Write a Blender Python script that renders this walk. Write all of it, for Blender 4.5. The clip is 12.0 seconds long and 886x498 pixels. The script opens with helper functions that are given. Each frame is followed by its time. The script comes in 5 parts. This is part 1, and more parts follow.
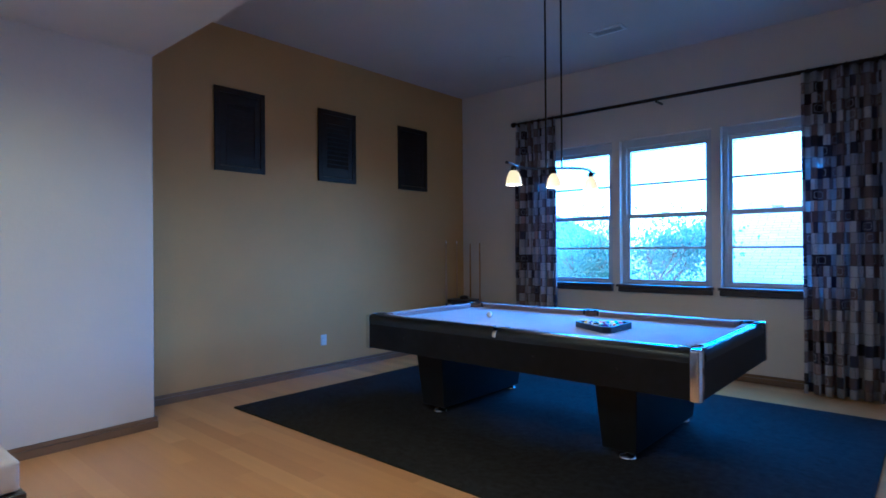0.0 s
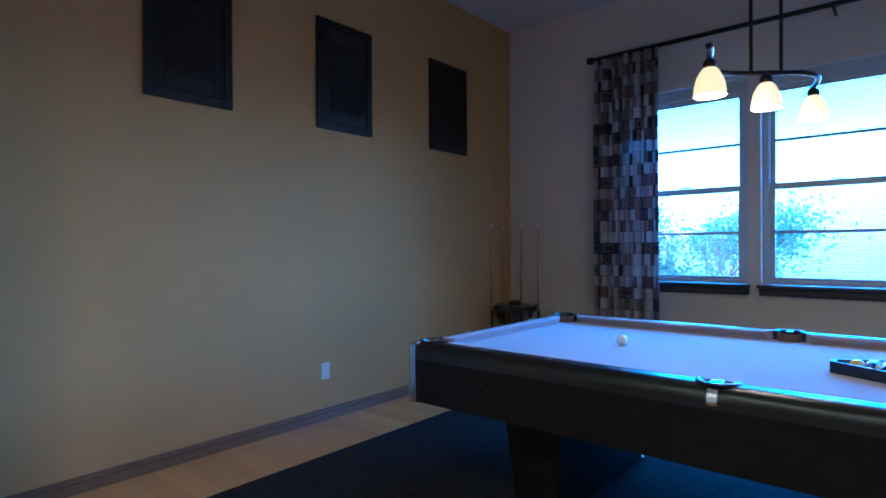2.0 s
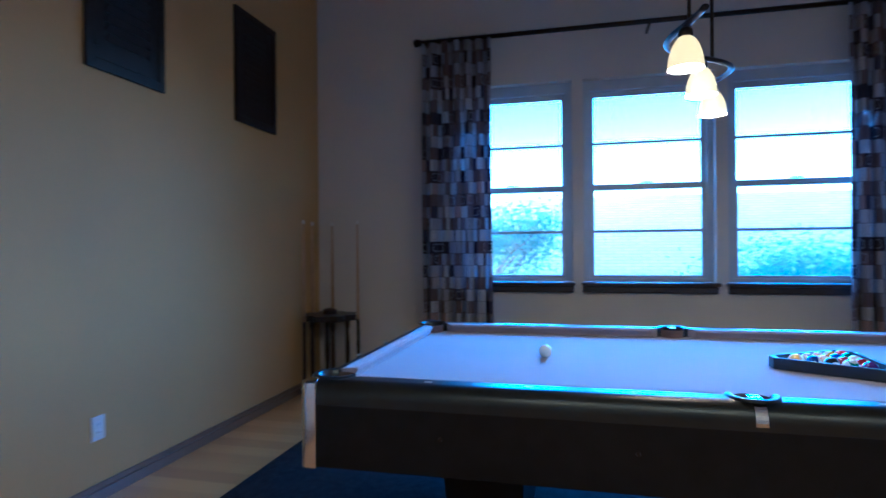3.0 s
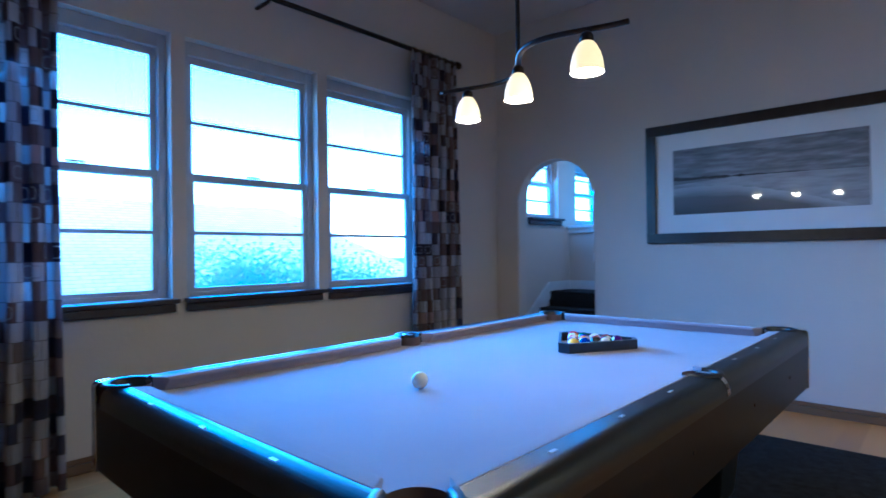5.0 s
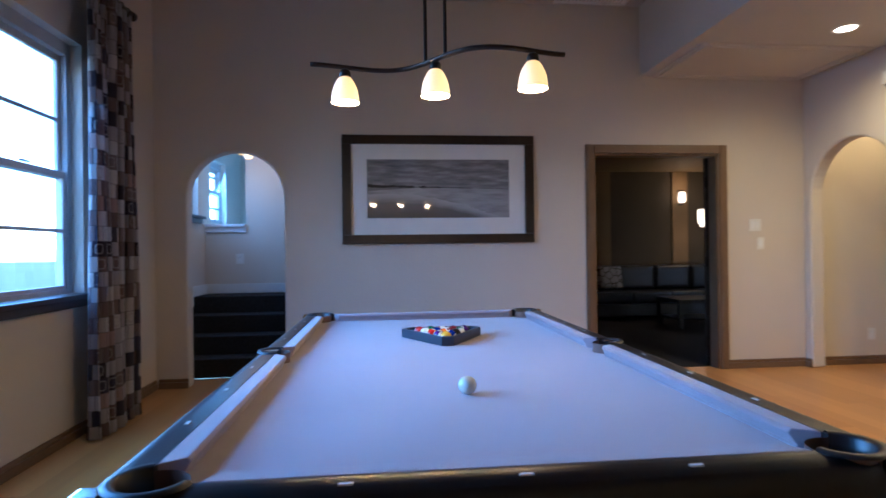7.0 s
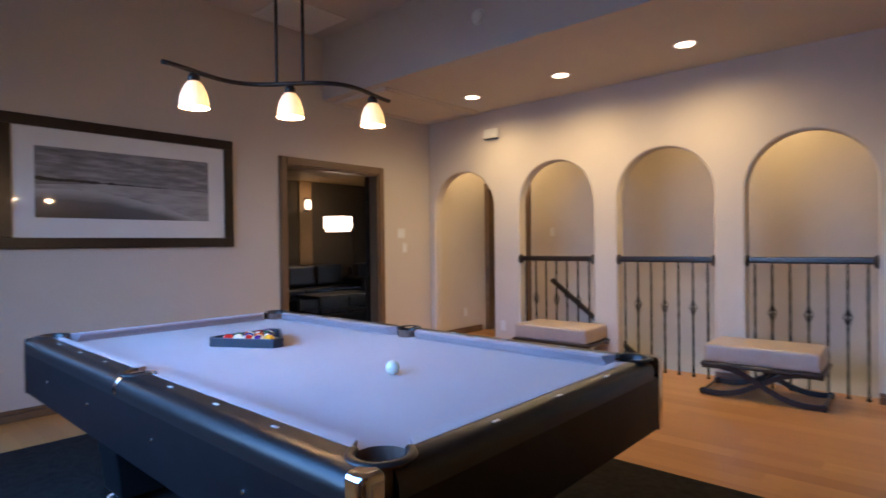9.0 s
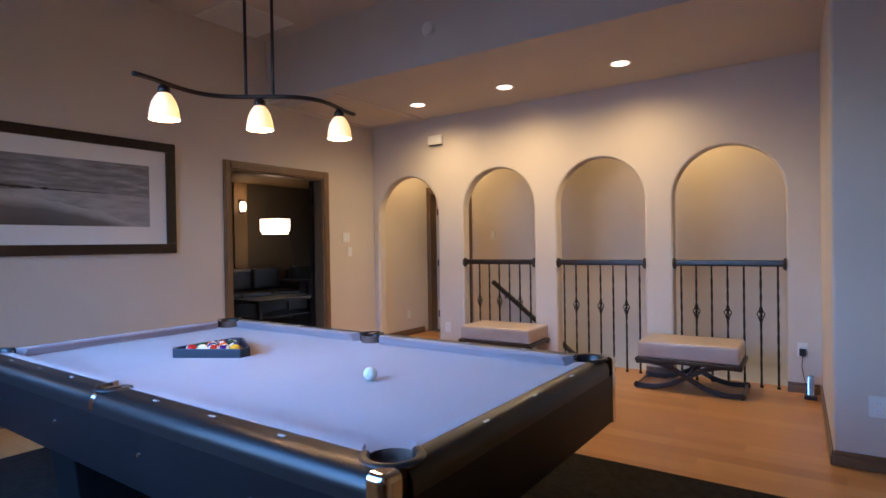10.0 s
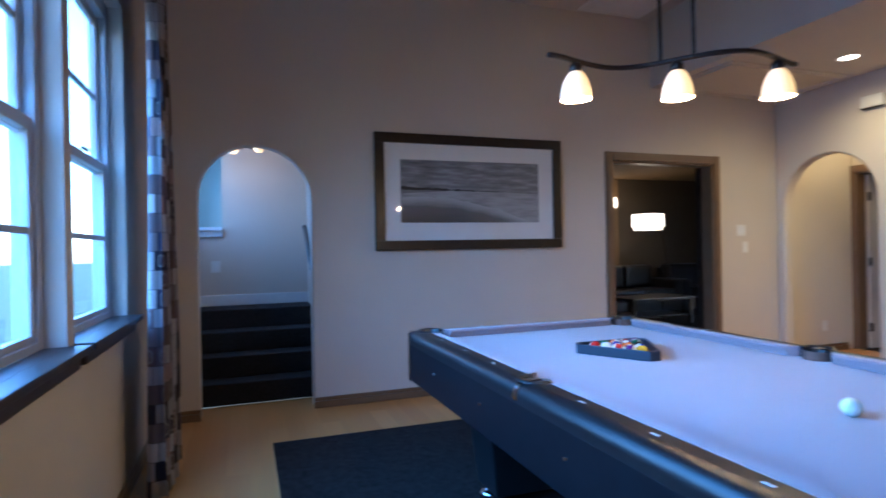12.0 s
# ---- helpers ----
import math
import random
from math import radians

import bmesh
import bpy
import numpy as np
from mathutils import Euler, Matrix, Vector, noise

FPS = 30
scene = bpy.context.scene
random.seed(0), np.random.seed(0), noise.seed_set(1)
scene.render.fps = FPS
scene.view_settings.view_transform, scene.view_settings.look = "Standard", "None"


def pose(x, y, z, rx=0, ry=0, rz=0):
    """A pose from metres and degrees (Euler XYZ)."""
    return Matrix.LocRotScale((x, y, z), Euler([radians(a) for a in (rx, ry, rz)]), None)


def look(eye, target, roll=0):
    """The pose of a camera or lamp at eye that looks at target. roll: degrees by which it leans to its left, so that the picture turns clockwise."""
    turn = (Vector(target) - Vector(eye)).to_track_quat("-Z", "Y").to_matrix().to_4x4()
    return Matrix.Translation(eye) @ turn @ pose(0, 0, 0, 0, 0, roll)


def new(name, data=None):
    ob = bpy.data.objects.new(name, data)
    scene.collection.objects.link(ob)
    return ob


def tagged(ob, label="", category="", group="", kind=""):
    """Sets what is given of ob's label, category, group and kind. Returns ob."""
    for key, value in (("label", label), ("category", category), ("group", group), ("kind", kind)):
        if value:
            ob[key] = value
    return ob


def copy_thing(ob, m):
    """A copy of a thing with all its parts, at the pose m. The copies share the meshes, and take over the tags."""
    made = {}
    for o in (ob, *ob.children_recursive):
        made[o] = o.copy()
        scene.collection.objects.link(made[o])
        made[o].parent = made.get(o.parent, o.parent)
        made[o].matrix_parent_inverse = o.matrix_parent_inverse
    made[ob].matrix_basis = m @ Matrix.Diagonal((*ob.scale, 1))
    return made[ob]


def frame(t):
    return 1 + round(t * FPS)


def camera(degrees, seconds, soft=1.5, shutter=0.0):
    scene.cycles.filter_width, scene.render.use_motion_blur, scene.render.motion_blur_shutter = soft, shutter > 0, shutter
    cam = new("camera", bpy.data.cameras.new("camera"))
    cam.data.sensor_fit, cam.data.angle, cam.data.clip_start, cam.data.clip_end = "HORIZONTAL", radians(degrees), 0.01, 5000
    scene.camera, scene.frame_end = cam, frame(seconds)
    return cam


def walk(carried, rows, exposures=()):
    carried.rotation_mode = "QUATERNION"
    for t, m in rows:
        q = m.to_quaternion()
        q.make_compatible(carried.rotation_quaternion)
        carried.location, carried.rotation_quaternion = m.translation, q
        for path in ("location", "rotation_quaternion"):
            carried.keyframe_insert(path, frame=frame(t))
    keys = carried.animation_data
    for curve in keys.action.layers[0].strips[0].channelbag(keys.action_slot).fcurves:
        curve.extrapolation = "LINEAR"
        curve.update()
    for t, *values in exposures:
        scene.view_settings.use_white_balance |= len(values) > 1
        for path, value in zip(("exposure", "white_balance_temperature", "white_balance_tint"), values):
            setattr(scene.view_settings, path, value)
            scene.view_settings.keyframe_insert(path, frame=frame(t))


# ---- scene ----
cam = camera(76.7, 12.0, 1.6, 0.4)
EXPOSURES = [(0.0, 4.0, 3430, 10), (2.0, 4.0, 3400, 9), (5.0, 4.08, 3480, 9), (6.5, 4.02, 4150, 16), (8.5, 3.95, 4900, 24), (10.5, 3.95, 5000, 26), (11.5, 3.95, 4780, 24), (12.0, 4.0, 4270, 17)]
PATH = [
    (0, (0.605, 0.016, 1.342), (-0.721, 1.513, 1.345), -0.4),
    (0.5, (0.247, 0.299, 1.253), (-1.089, 1.788, 1.258), -0.5),
    (1, (-0.166, 0.697, 1.238), (-1.545, 2.145, 1.235), -0.4),
    (1.5, (-0.67, 1.021, 1.237), (-2.053, 2.465, 1.232), -0.4),
    (2, (-1.217, 1.229, 1.25), (-2.508, 2.755, 1.242), -0.4),
    (2.5, (-1.738, 1.294, 1.203), (-2.701, 3.048, 1.198), -0.2),
    (2.7, (-1.935, 1.375, 1.21), (-2.703, 3.222, 1.207), -0.3),
    (4.3, (-3.287, 2.125, 1.239), (-2.392, 3.913, 1.248), -0.9),
    (4.5, (-3.438, 2.253, 1.244), (-2.353, 3.933, 1.247), -0.9),
    (5, (-3.672, 2.634, 1.197), (-2.197, 3.985, 1.211), -0.7),
    (5.5, (-3.844, 3.018, 1.225), (-2.124, 4.037, 1.224), -0.8),
    (6, (-3.946, 3.433, 1.2), (-2.048, 4.061, 1.201), -0.9),
    (6.5, (-4.009, 3.8, 1.19), (-2.02, 4.009, 1.19), -0.8),
    (6.7, (-4.03, 3.965, 1.19), (-2.03, 4.0, 1.19), -0.8),
    (8.3, (-4.097, 5.1, 1.199), (-2.41, 4.025, 1.201), -0.9),
    (8.5, (-4.009, 5.233, 1.223), (-2.419, 4.019, 1.21), -1.1),
    (9, (-3.945, 5.435, 1.245), (-2.608, 3.948, 1.231), -0.7),
    (9.5, (-3.936, 5.593, 1.287), (-2.789, 3.955, 1.269), -0.9),
    (10, (-3.893, 5.643, 1.294), (-2.749, 4.003, 1.277), -0.9),
    (10.5, (-3.874, 5.632, 1.278), (-2.681, 4.027, 1.262), -0.9),
    (11, (-3.78, 5.638, 1.276), (-2.342, 4.249, 1.264), -1.2),
    (11.5, (-3.661, 5.627, 1.276), (-1.944, 4.601, 1.269), -1.0),
    (12, (-3.493, 5.618, 1.257), (-1.608, 4.95, 1.258), -1.1),
]
walk(cam, [(t, look(eye, target, roll)) for t, eye, target, roll in PATH], EXPOSURES)
SKY, WINDOW_POWER, BULB_POWER, CAN_POWER, SHADE_GLOW = 0.15, 1.25, 0.60, 5.5, 0.09

# ---------------------------------------------------------------- light
world = bpy.data.worlds.new("world")
scene.world = world
world.use_nodes = True
wn = world.node_tree.nodes
sky = wn.new("ShaderNodeTexSky")
sky.sky_type = "NISHITA"
sky.sun_disc = False
sky.ozone_density = 2.4
sky.sun_elevation = radians(12)
sky.sun_rotation = radians(200)
world.node_tree.links.new(sky.outputs["Color"], wn["Background"].inputs["Color"])
wn["Background"].inputs["Strength"].default_value = SKY


def lamp(name, kind, loc, power, color, size=0.05, target=None, spread=None, shape=None):
    d = bpy.data.lights.new(name, kind)
    d.energy, d.color = power, color
    if kind == "AREA":
        d.shape, d.size, d.size_y = "RECTANGLE", shape[0], shape[1]
    else:
        d.shadow_soft_size = size
    if kind == "SPOT":
        d.spot_size, d.spot_blend = radians(spread), 1.0
    ob = new(name, d)
    ob.matrix_basis = look(loc, target) if target else Matrix.Translation(loc)
    return ob


DAY, WARM = (0.27, 0.63, 1.0), (1.0, 0.58, 0.20)
for x in (-2.742, -1.657, -0.572):
    lamp("window_daylight", "AREA", (x, 6.39, 1.74), WINDOW_POWER, DAY, target=(x, 4.4, -0.05), shape=(0.88, 1.5)).data.spread = radians(122)
lamp("stair_daylight", "AREA", (3.23, 6.40, 1.95), 1.8, DAY, target=(3.23, 5.0, 1.5), shape=(0.6, 0.7))
lamp("stair_daylight", "AREA", (2.13, 6.40, 2.0), 0.6, DAY, target=(2.1, 5.0, 0.9), shape=(0.6, 0.7))
for x, y in [(-1.712 + 0.3135 * u, 3.986 + 0.9496 * u) for u in (-0.405, 0.0, 0.405)]:
    lamp("pendant_bulb", "POINT", (x, y, 1.83), BULB_POWER, WARM, 0.03)
for x, y in ((-0.14, 0.707), (-1.24, 0.735), (-2.389, 0.765)):
    lamp("downlight_bulb", "SPOT", (x, y, 2.811), CAN_POWER, (1.0, 0.67, 0.22), 0.05, target=(x, y, 0), spread=168)
# Two unseen fill lamps added to brighten the hall and stairwell; no fixtures there.
lamp("hall_fill", "POINT", (0.5, -0.55, 2.66), 1.4, (1.0, 0.66, 0.20), 0.08)
lamp("stairwell_fill", "POINT", (-2.6, -0.5, 2.66), 1.4, (1.0, 0.66, 0.20), 0.08)
lamp("landing_bulb", "POINT", (2.2, 5.63, 2.17), 0.25, WARM, 0.08)
lamp("sconce_bulb", "POINT", (5.6, -1.2, 2.32), 0.12, WARM, 0.04)
lamp("arc_lamp_bulb", "POINT", (5.0, -1.42, 1.50), 0.1, WARM, 0.06)

# ---------------------------------------------------------------- materials
def material(name, color, rough=0.6, metal=0.0, var=0.12, scale=8.0, bump=0.0, bscale=200.0, coat=0.0, sheen=0.0, emit=None, emit_strength=0.0, spec=0.5):
    m = bpy.data.materials.new(name)
    m.use_nodes = True
    nt = m.node_tree
    b = nt.nodes["Principled BSDF"]
    b.inputs["Roughness"].default_value = rough
    b.inputs["Metallic"].default_value = metal
    b.inputs["Coat Weight"].default_value = coat
    b.inputs["Sheen Weight"].default_value = sheen
    b.inputs["Specular IOR Level"].default_value = spec
    tc = nt.nodes.new("ShaderNodeTexCoord")
    if var > 0:
        n1 = nt.nodes.new("ShaderNodeTexNoise")
        n1.inputs["Scale"].default_value = scale
        n1.inputs["Detail"].default_value = 6
        nt.links.new(tc.outputs["Object"], n1.inputs["Vector"])
        mr = nt.nodes.new("ShaderNodeMapRange")
        mr.inputs["From Min"].default_value, mr.inputs["From Max"].default_value = 0.3, 0.7
        mr.inputs["To Min"].default_value, mr.inputs["To Max"].default_value = 1 - var, 1 + var
        nt.links.new(n1.outputs["Fac"], mr.inputs["Value"])
        mx = nt.nodes.new("ShaderNodeMix")
        mx.data_type, mx.blend_type = "RGBA", "MULTIPLY"
        mx.inputs["Factor"].default_value = 1.0
        mx.inputs["A"].default_value = (*color, 1)
        nt.links.new(mr.outputs["Result"], mx.inputs["B"])
        nt.links.new(mx.outputs["Result"], b.inputs["Base Color"])
    else:
        b.inputs["Base Color"].default_value = (*color, 1)
    if bump > 0:
        n2 = nt.nodes.new("ShaderNodeTexNoise")
        n2.inputs["Scale"].default_value = bscale
        n2.inputs["Detail"].default_value = 4
        nt.links.new(tc.outputs["Object"], n2.inputs["Vector"])
        bp = nt.nodes.new("ShaderNodeBump")
        bp.inputs["Strength"].default_value = bump
        bp.inputs["Distance"].default_value = 0.01
        nt.links.new(n2.outputs["Fac"], bp.inputs["Height"])
        nt.links.new(bp.outputs["Normal"], b.inputs["Normal"])
    if emit:
        b.inputs["Emission Color"].default_value = (*emit, 1)
        b.inputs["Emission Strength"].default_value = emit_strength
    return m


M_WALL = material("cream wall paint", (0.60, 0.53, 0.45), 0.7, var=0.035, scale=1.3, bump=0.14, bscale=38)
M_MUSTARD = material("mustard wall paint", (0.45, 0.268, 0.078), 0.7, var=0.05, scale=1.3, bump=0.14, bscale=38)
M_CEIL = material("ceiling paint", (0.55, 0.50, 0.45), 0.85, var=0.035, scale=1.3, bump=0.2, bscale=38)
M_TRIM = material("taupe gloss trim paint", (0.165, 0.10, 0.052), 0.32, var=0.08, scale=10, bump=0.05, bscale=80)
M_WHITE = material("white gloss trim", (0.75, 0.75, 0.74), 0.35, var=0.04, scale=10)
# White sashes; the grey puts their shade against the bright sky into the colour.
M_VINYL = material("white window vinyl darkened for backlight", (0.46, 0.46, 0.47), 0.4, var=0.05, scale=10)
M_PLASTIC = material("white plastic", (0.72, 0.70, 0.66), 0.4, var=0.03, scale=20)
M_DARKPL = material("black plastic", (0.012, 0.012, 0.013), 0.35, var=0.1, scale=20)
M_RUG = material("charcoal rug pile", (0.025, 0.021, 0.020), 0.9, var=0.45, scale=26, bump=1.0, bscale=420, spec=0.2)
M_APRON = material("black satin laminate", (0.008, 0.008, 0.010), 0.36, var=0.25, scale=14, spec=0.2)
M_BLACK = material("black lacquered wood", (0.010, 0.010, 0.011), 0.33, var=0.25, scale=14, bump=0.04, bscale=120)
M_LEATHERB = material("black leather", (0.012, 0.011, 0.011), 0.36, var=0.2, scale=30, bump=0.2, bscale=220)
M_CLOTH = material("grey lilac billiard cloth", (0.285, 0.235, 0.255), 0.95, var=0.06, scale=2.5, bump=0.2, bscale=900, sheen=0.4)
M_CHROME = material("polished metal", (0.75, 0.75, 0.76), 0.12, metal=1.0, var=0.05, scale=40)
M_BRONZE = material("dark bronze metal", (0.030, 0.022, 0.018), 0.38, metal=0.7, var=0.2, scale=30)
M_IRON = material("black wrought iron", (0.014, 0.012, 0.011), 0.42, metal=0.5, var=0.3, scale=40, bump=0.2, bscale=150)
M_PEARL = material("pearl inlay", (0.7, 0.7, 0.7), 0.25, var=0.08, scale=60)
M_RACK = material("slate blue wood rack", (0.018, 0.022, 0.035), 0.45, var=0.2, scale=20)
M_DARKWOOD = material("dark espresso wood", (0.018, 0.010, 0.007), 0.3, var=0.35, scale=18, bump=0.1, bscale=90)
M_SHUTTER = material("dark stained shutter wood", (0.014, 0.008, 0.006), 0.5, var=0.3, scale=12, bump=0.08, bscale=90, spec=0.3)
M_SILL = material("dark brown sill paint", (0.035, 0.024, 0.022), 0.4, var=0.2, scale=12)
M_SEAT = material("pale taupe leather", (0.46, 0.37, 0.30), 0.3, var=0.07, scale=9, bump=0.12, bscale=160)
M_CARPET = material("charcoal stair carpet", (0.016, 0.014, 0.015), 0.95, var=0.4, scale=40, bump=0.8, bscale=400)
M_BROWNWALL = material("dark brown wall paint", (0.055, 0.042, 0.026), 0.8, var=0.06, scale=2, bump=0.2, bscale=60)
M_TAN = material("tan pilaster paint", (0.17, 0.11, 0.045), 0.7, var=0.06, scale=3)
M_POCKET = material("tan pocket leather", (0.13, 0.08, 0.06), 0.6, var=0.15, scale=30)
M_BALLW = material("ivory ball resin", (0.82, 0.78, 0.66), 0.08, var=0.03, scale=30, coat=0.5)
M_CUE = material("maple cue wood", (0.42, 0.25, 0.12), 0.3, var=0.15, scale=20)


def glow(name, color, strength):
    m = bpy.data.materials.new(name)
    m.use_nodes = True
    b = m.node_tree.nodes["Principled BSDF"]
    b.inputs["Base Color"].default_value = (0.8, 0.75, 0.65, 1)
    b.inputs["Roughness"].default_value = 0.3
    b.inputs["Emission Color"].default_value = (*color, 1)
    b.inputs["Emission Strength"].default_value = strength
    return m


M_SHADE = glow("lit opal glass", (1.0, 0.50, 0.10), SHADE_GLOW)
M_CANLIT = glow("lit lamp lens", (1.0, 0.66, 0.33), 0.8)
M_DRUM = glow("lit linen drum", (1.0, 0.66, 0.30), 0.3)
M_SCONCE = glow("lit sconce glass", (1.0, 0.62, 0.26), 0.3)


def glass_material():
    m = bpy.data.materials.new("window glass")
    m.use_nodes = True
    nt = m.node_tree
    nt.nodes.remove(nt.nodes["Principled BSDF"])
    tr = nt.nodes.new("ShaderNodeBsdfTransparent")
    gl = nt.nodes.new("ShaderNodeBsdfGlossy")
    gl.inputs["Roughness"].default_value = 0.02
    fr = nt.nodes.new("ShaderNodeFresnel")
    mx = nt.nodes.new("ShaderNodeMixShader")
    nt.links.new(fr.outputs["Fac"], mx.inputs["Fac"])
    nt.links.new(tr.outputs["BSDF"], mx.inputs[1])
    nt.links.new(gl.outputs["BSDF"], mx.inputs[2])
    nt.links.new(mx.outputs["Shader"], nt.nodes["Material Output"].inputs["Surface"])
    return m


M_GLASS = glass_material()


class Nodes:
    """Short hand for building a node tree of maths."""
    def __init__(self, name, rough=0.5):
        self.m = bpy.data.materials.new(name)
        self.m.use_nodes = True
        self.nt = self.m.node_tree
        self.b = self.nt.nodes["Principled BSDF"]
        self.b.inputs["Roughness"].default_value = rough

    def add(self, kind, **sets):
        n = self.nt.nodes.new(kind)
        for k, v in sets.items():
            n.inputs[k.replace("_", " ")].default_value = v
        return n

    def put(self, value, socket):
        if isinstance(value, bpy.types.NodeSocket):
            self.nt.links.new(value, socket)
        else:
            socket.default_value = value

    def math(self, op, a, b=0.0):
        n = self.nt.nodes.new("ShaderNodeMath")
        n.operation = op
        self.put(a, n.inputs[0])
        self.put(b, n.inputs[1])
        return n.outputs[0]

    def ramp(self, fac, stops, kind="LINEAR"):
        n = self.nt.nodes.new("ShaderNodeValToRGB")
        n.color_ramp.interpolation = kind
        while len(n.color_ramp.elements) < len(stops):
            n.color_ramp.elements.new(0.5)
        for e, (p, c) in zip(n.color_ramp.elements, stops):
            e.position, e.color = p, (*c, 1)
        self.put(fac, n.inputs["Fac"])
        return n.outputs["Color"]

    def mix(self, fac, a, b, blend="MIX"):
        n = self.nt.nodes.new("ShaderNodeMix")
        n.data_type, n.blend_type = "RGBA", blend
        self.put(fac, n.inputs["Factor"])
        self.put(a, n.inputs["A"])
        self.put(b, n.inputs["B"])
        return n.outputs["Result"]

    def bump(self, height, strength=0.2, distance=0.01):
        n = self.add("ShaderNodeBump", Strength=strength, Distance=distance)
        self.nt.links.new(height, n.inputs["Height"])
        self.nt.links.new(n.outputs["Normal"], self.b.inputs["Normal"])


def plank_material():
    k = Nodes("oak floor plank", 0.3)
    tc = k.nt.nodes.new("ShaderNodeTexCoord")
    oi = k.nt.nodes.new("ShaderNodeObjectInfo")
    mp = k.nt.nodes.new("ShaderNodeMapping")
    k.nt.links.new(tc.outputs["Object"], mp.inputs["Vector"])
    cb = k.nt.nodes.new("ShaderNodeCombineXYZ")
    for i in range(3):
        k.put(k.math("MULTIPLY", oi.outputs["Random"], 37.0 + 11 * i), cb.inputs[i])
    k.nt.links.new(cb.outputs[0], mp.inputs["Location"])
    mp.inputs["Scale"].default_value = (0.5, 9, 9)
    n1 = k.add("ShaderNodeTexNoise", Scale=2.2, Detail=2.0, Roughness=0.5)
    k.nt.links.new(mp.outputs[0], n1.inputs["Vector"])
    tone = k.ramp(oi.outputs["Random"], [(0.0, (0.43, 0.205, 0.052)), (0.3, (0.54, 0.275, 0.074)), (0.6, (0.47, 0.232, 0.061)), (1.0, (0.60, 0.32, 0.095))])
    grain = k.ramp(n1.outputs["Fac"], [(0.3, (0.93, 0.91, 0.885)), (0.7, (1.0, 1.0, 1.0))])
    k.put(k.mix(1.0, tone, grain, "MULTIPLY"), k.b.inputs["Base Color"])
    rr = k.math("MULTIPLY_ADD", n1.outputs["Fac"], 0.06)
    rr.node.inputs[2].default_value = 0.27
    k.put(rr, k.b.inputs["Roughness"])
    return k.m


def curtain_material():
    k = Nodes("block print curtain", 0.85)
    k.b.inputs["Sheen Weight"].default_value = 0.2
    uv = k.nt.nodes.new("ShaderNodeUVMap")
    sp = k.nt.nodes.new("ShaderNodeSeparateXYZ")
    k.nt.links.new(uv.outputs[0], sp.inputs[0])
    v = k.math("DIVIDE", sp.outputs[1], 0.098)
    row = k.math("FLOOR", v)
    u = k.math("DIVIDE", sp.outputs[0], 0.078)
    u = k.math("ADD", u, k.math("MULTIPLY", k.math("FRACT", k.math("MULTIPLY", row, 0.37)), 0.5))
    col = k.math("FLOOR", u)
    cell = k.nt.nodes.new("ShaderNodeCombineXYZ")
    k.put(col, cell.inputs[0])
    k.put(row, cell.inputs[1])
    wn_ = k.nt.nodes.new("ShaderNodeTexWhiteNoise")
    wn_.noise_dimensions = "2D"
    k.nt.links.new(cell.outputs[0], wn_.inputs["Vector"])
    wr = k.nt.nodes.new("ShaderNodeTexWhiteNoise")
    wr.noise_dimensions = "1D"
    k.put(row, wr.inputs["W"])
    tone = k.math("ADD", k.math("MULTIPLY", wn_.outputs["Value"], 0.55), k.math("MULTIPLY", wr.outputs["Value"], 0.45))
    base = k.ramp(tone, [(0.0, (0.03, 0.025, 0.045)), (0.20, (0.15, 0.10, 0.10)), (0.36, (0.38, 0.34, 0.35)), (0.52, (0.20, 0.15, 0.155)),
                                         (0.62, (0.52, 0.48, 0.48)), (0.77, (0.05, 0.045, 0.08)), (0.86, (0.36, 0.24, 0.22))], "CONSTANT")
    fu = k.math("ABSOLUTE", k.math("SUBTRACT", k.math("FRACT", u), 0.5))
    fv = k.math("ABSOLUTE", k.math("SUBTRACT", k.math("FRACT", v), 0.5))
    d = k.math("POWER", k.math("ADD", k.math("POWER", k.math("DIVIDE", fu, 0.34), 4.0), k.math("POWER", k.math("DIVIDE", fv, 0.36), 4.0)), 0.25)
    ring = k.math("LESS_THAN", k.math("ABSOLUTE", k.math("SUBTRACT", d, 0.85)), 0.1)
    wn2 = k.nt.nodes.new("ShaderNodeTexWhiteNoise")
    wn2.noise_dimensions = "3D"
    k.nt.links.new(cell.outputs[0], wn2.inputs["Vector"])
    ring = k.math("MULTIPLY", ring, k.math("GREATER_THAN", wn2.outputs["Value"], 0.68))
    c2 = k.mix(k.math("MULTIPLY", ring, 0.75), base, (0.38, 0.34, 0.32, 1))
    edge = k.math("MAXIMUM", k.math("GREATER_THAN", fu, 0.475), k.math("GREATER_THAN", fv, 0.475))
    c3 = k.mix(k.math("MULTIPLY", edge, 0.6), c2, (0.03, 0.025, 0.03, 1))
    k.put(c3, k.b.inputs["Base Color"])
    tl = k.nt.nodes.new("ShaderNodeBsdfTranslucent")
    k.put(c3, tl.inputs["Color"])
    mx = k.nt.nodes.new("ShaderNodeMixShader")
    mx.inputs["Fac"].default_value = 0.4
    k.nt.links.new(k.b.outputs["BSDF"], mx.inputs[1])
    k.nt.links.new(tl.outputs["BSDF"], mx.inputs[2])
    k.nt.links.new(mx.outputs["Shader"], k.nt.nodes["Material Output"].inputs["Surface"])
    tc = k.nt.nodes.new("ShaderNodeTexCoord")
    nz = k.add("ShaderNodeTexNoise", Scale=420.0, Detail=2.0)
    k.nt.links.new(tc.outputs["Object"], nz.inputs["Vector"])
    k.bump(nz.outputs["Fac"], 0.25, 0.003)
    return k.m


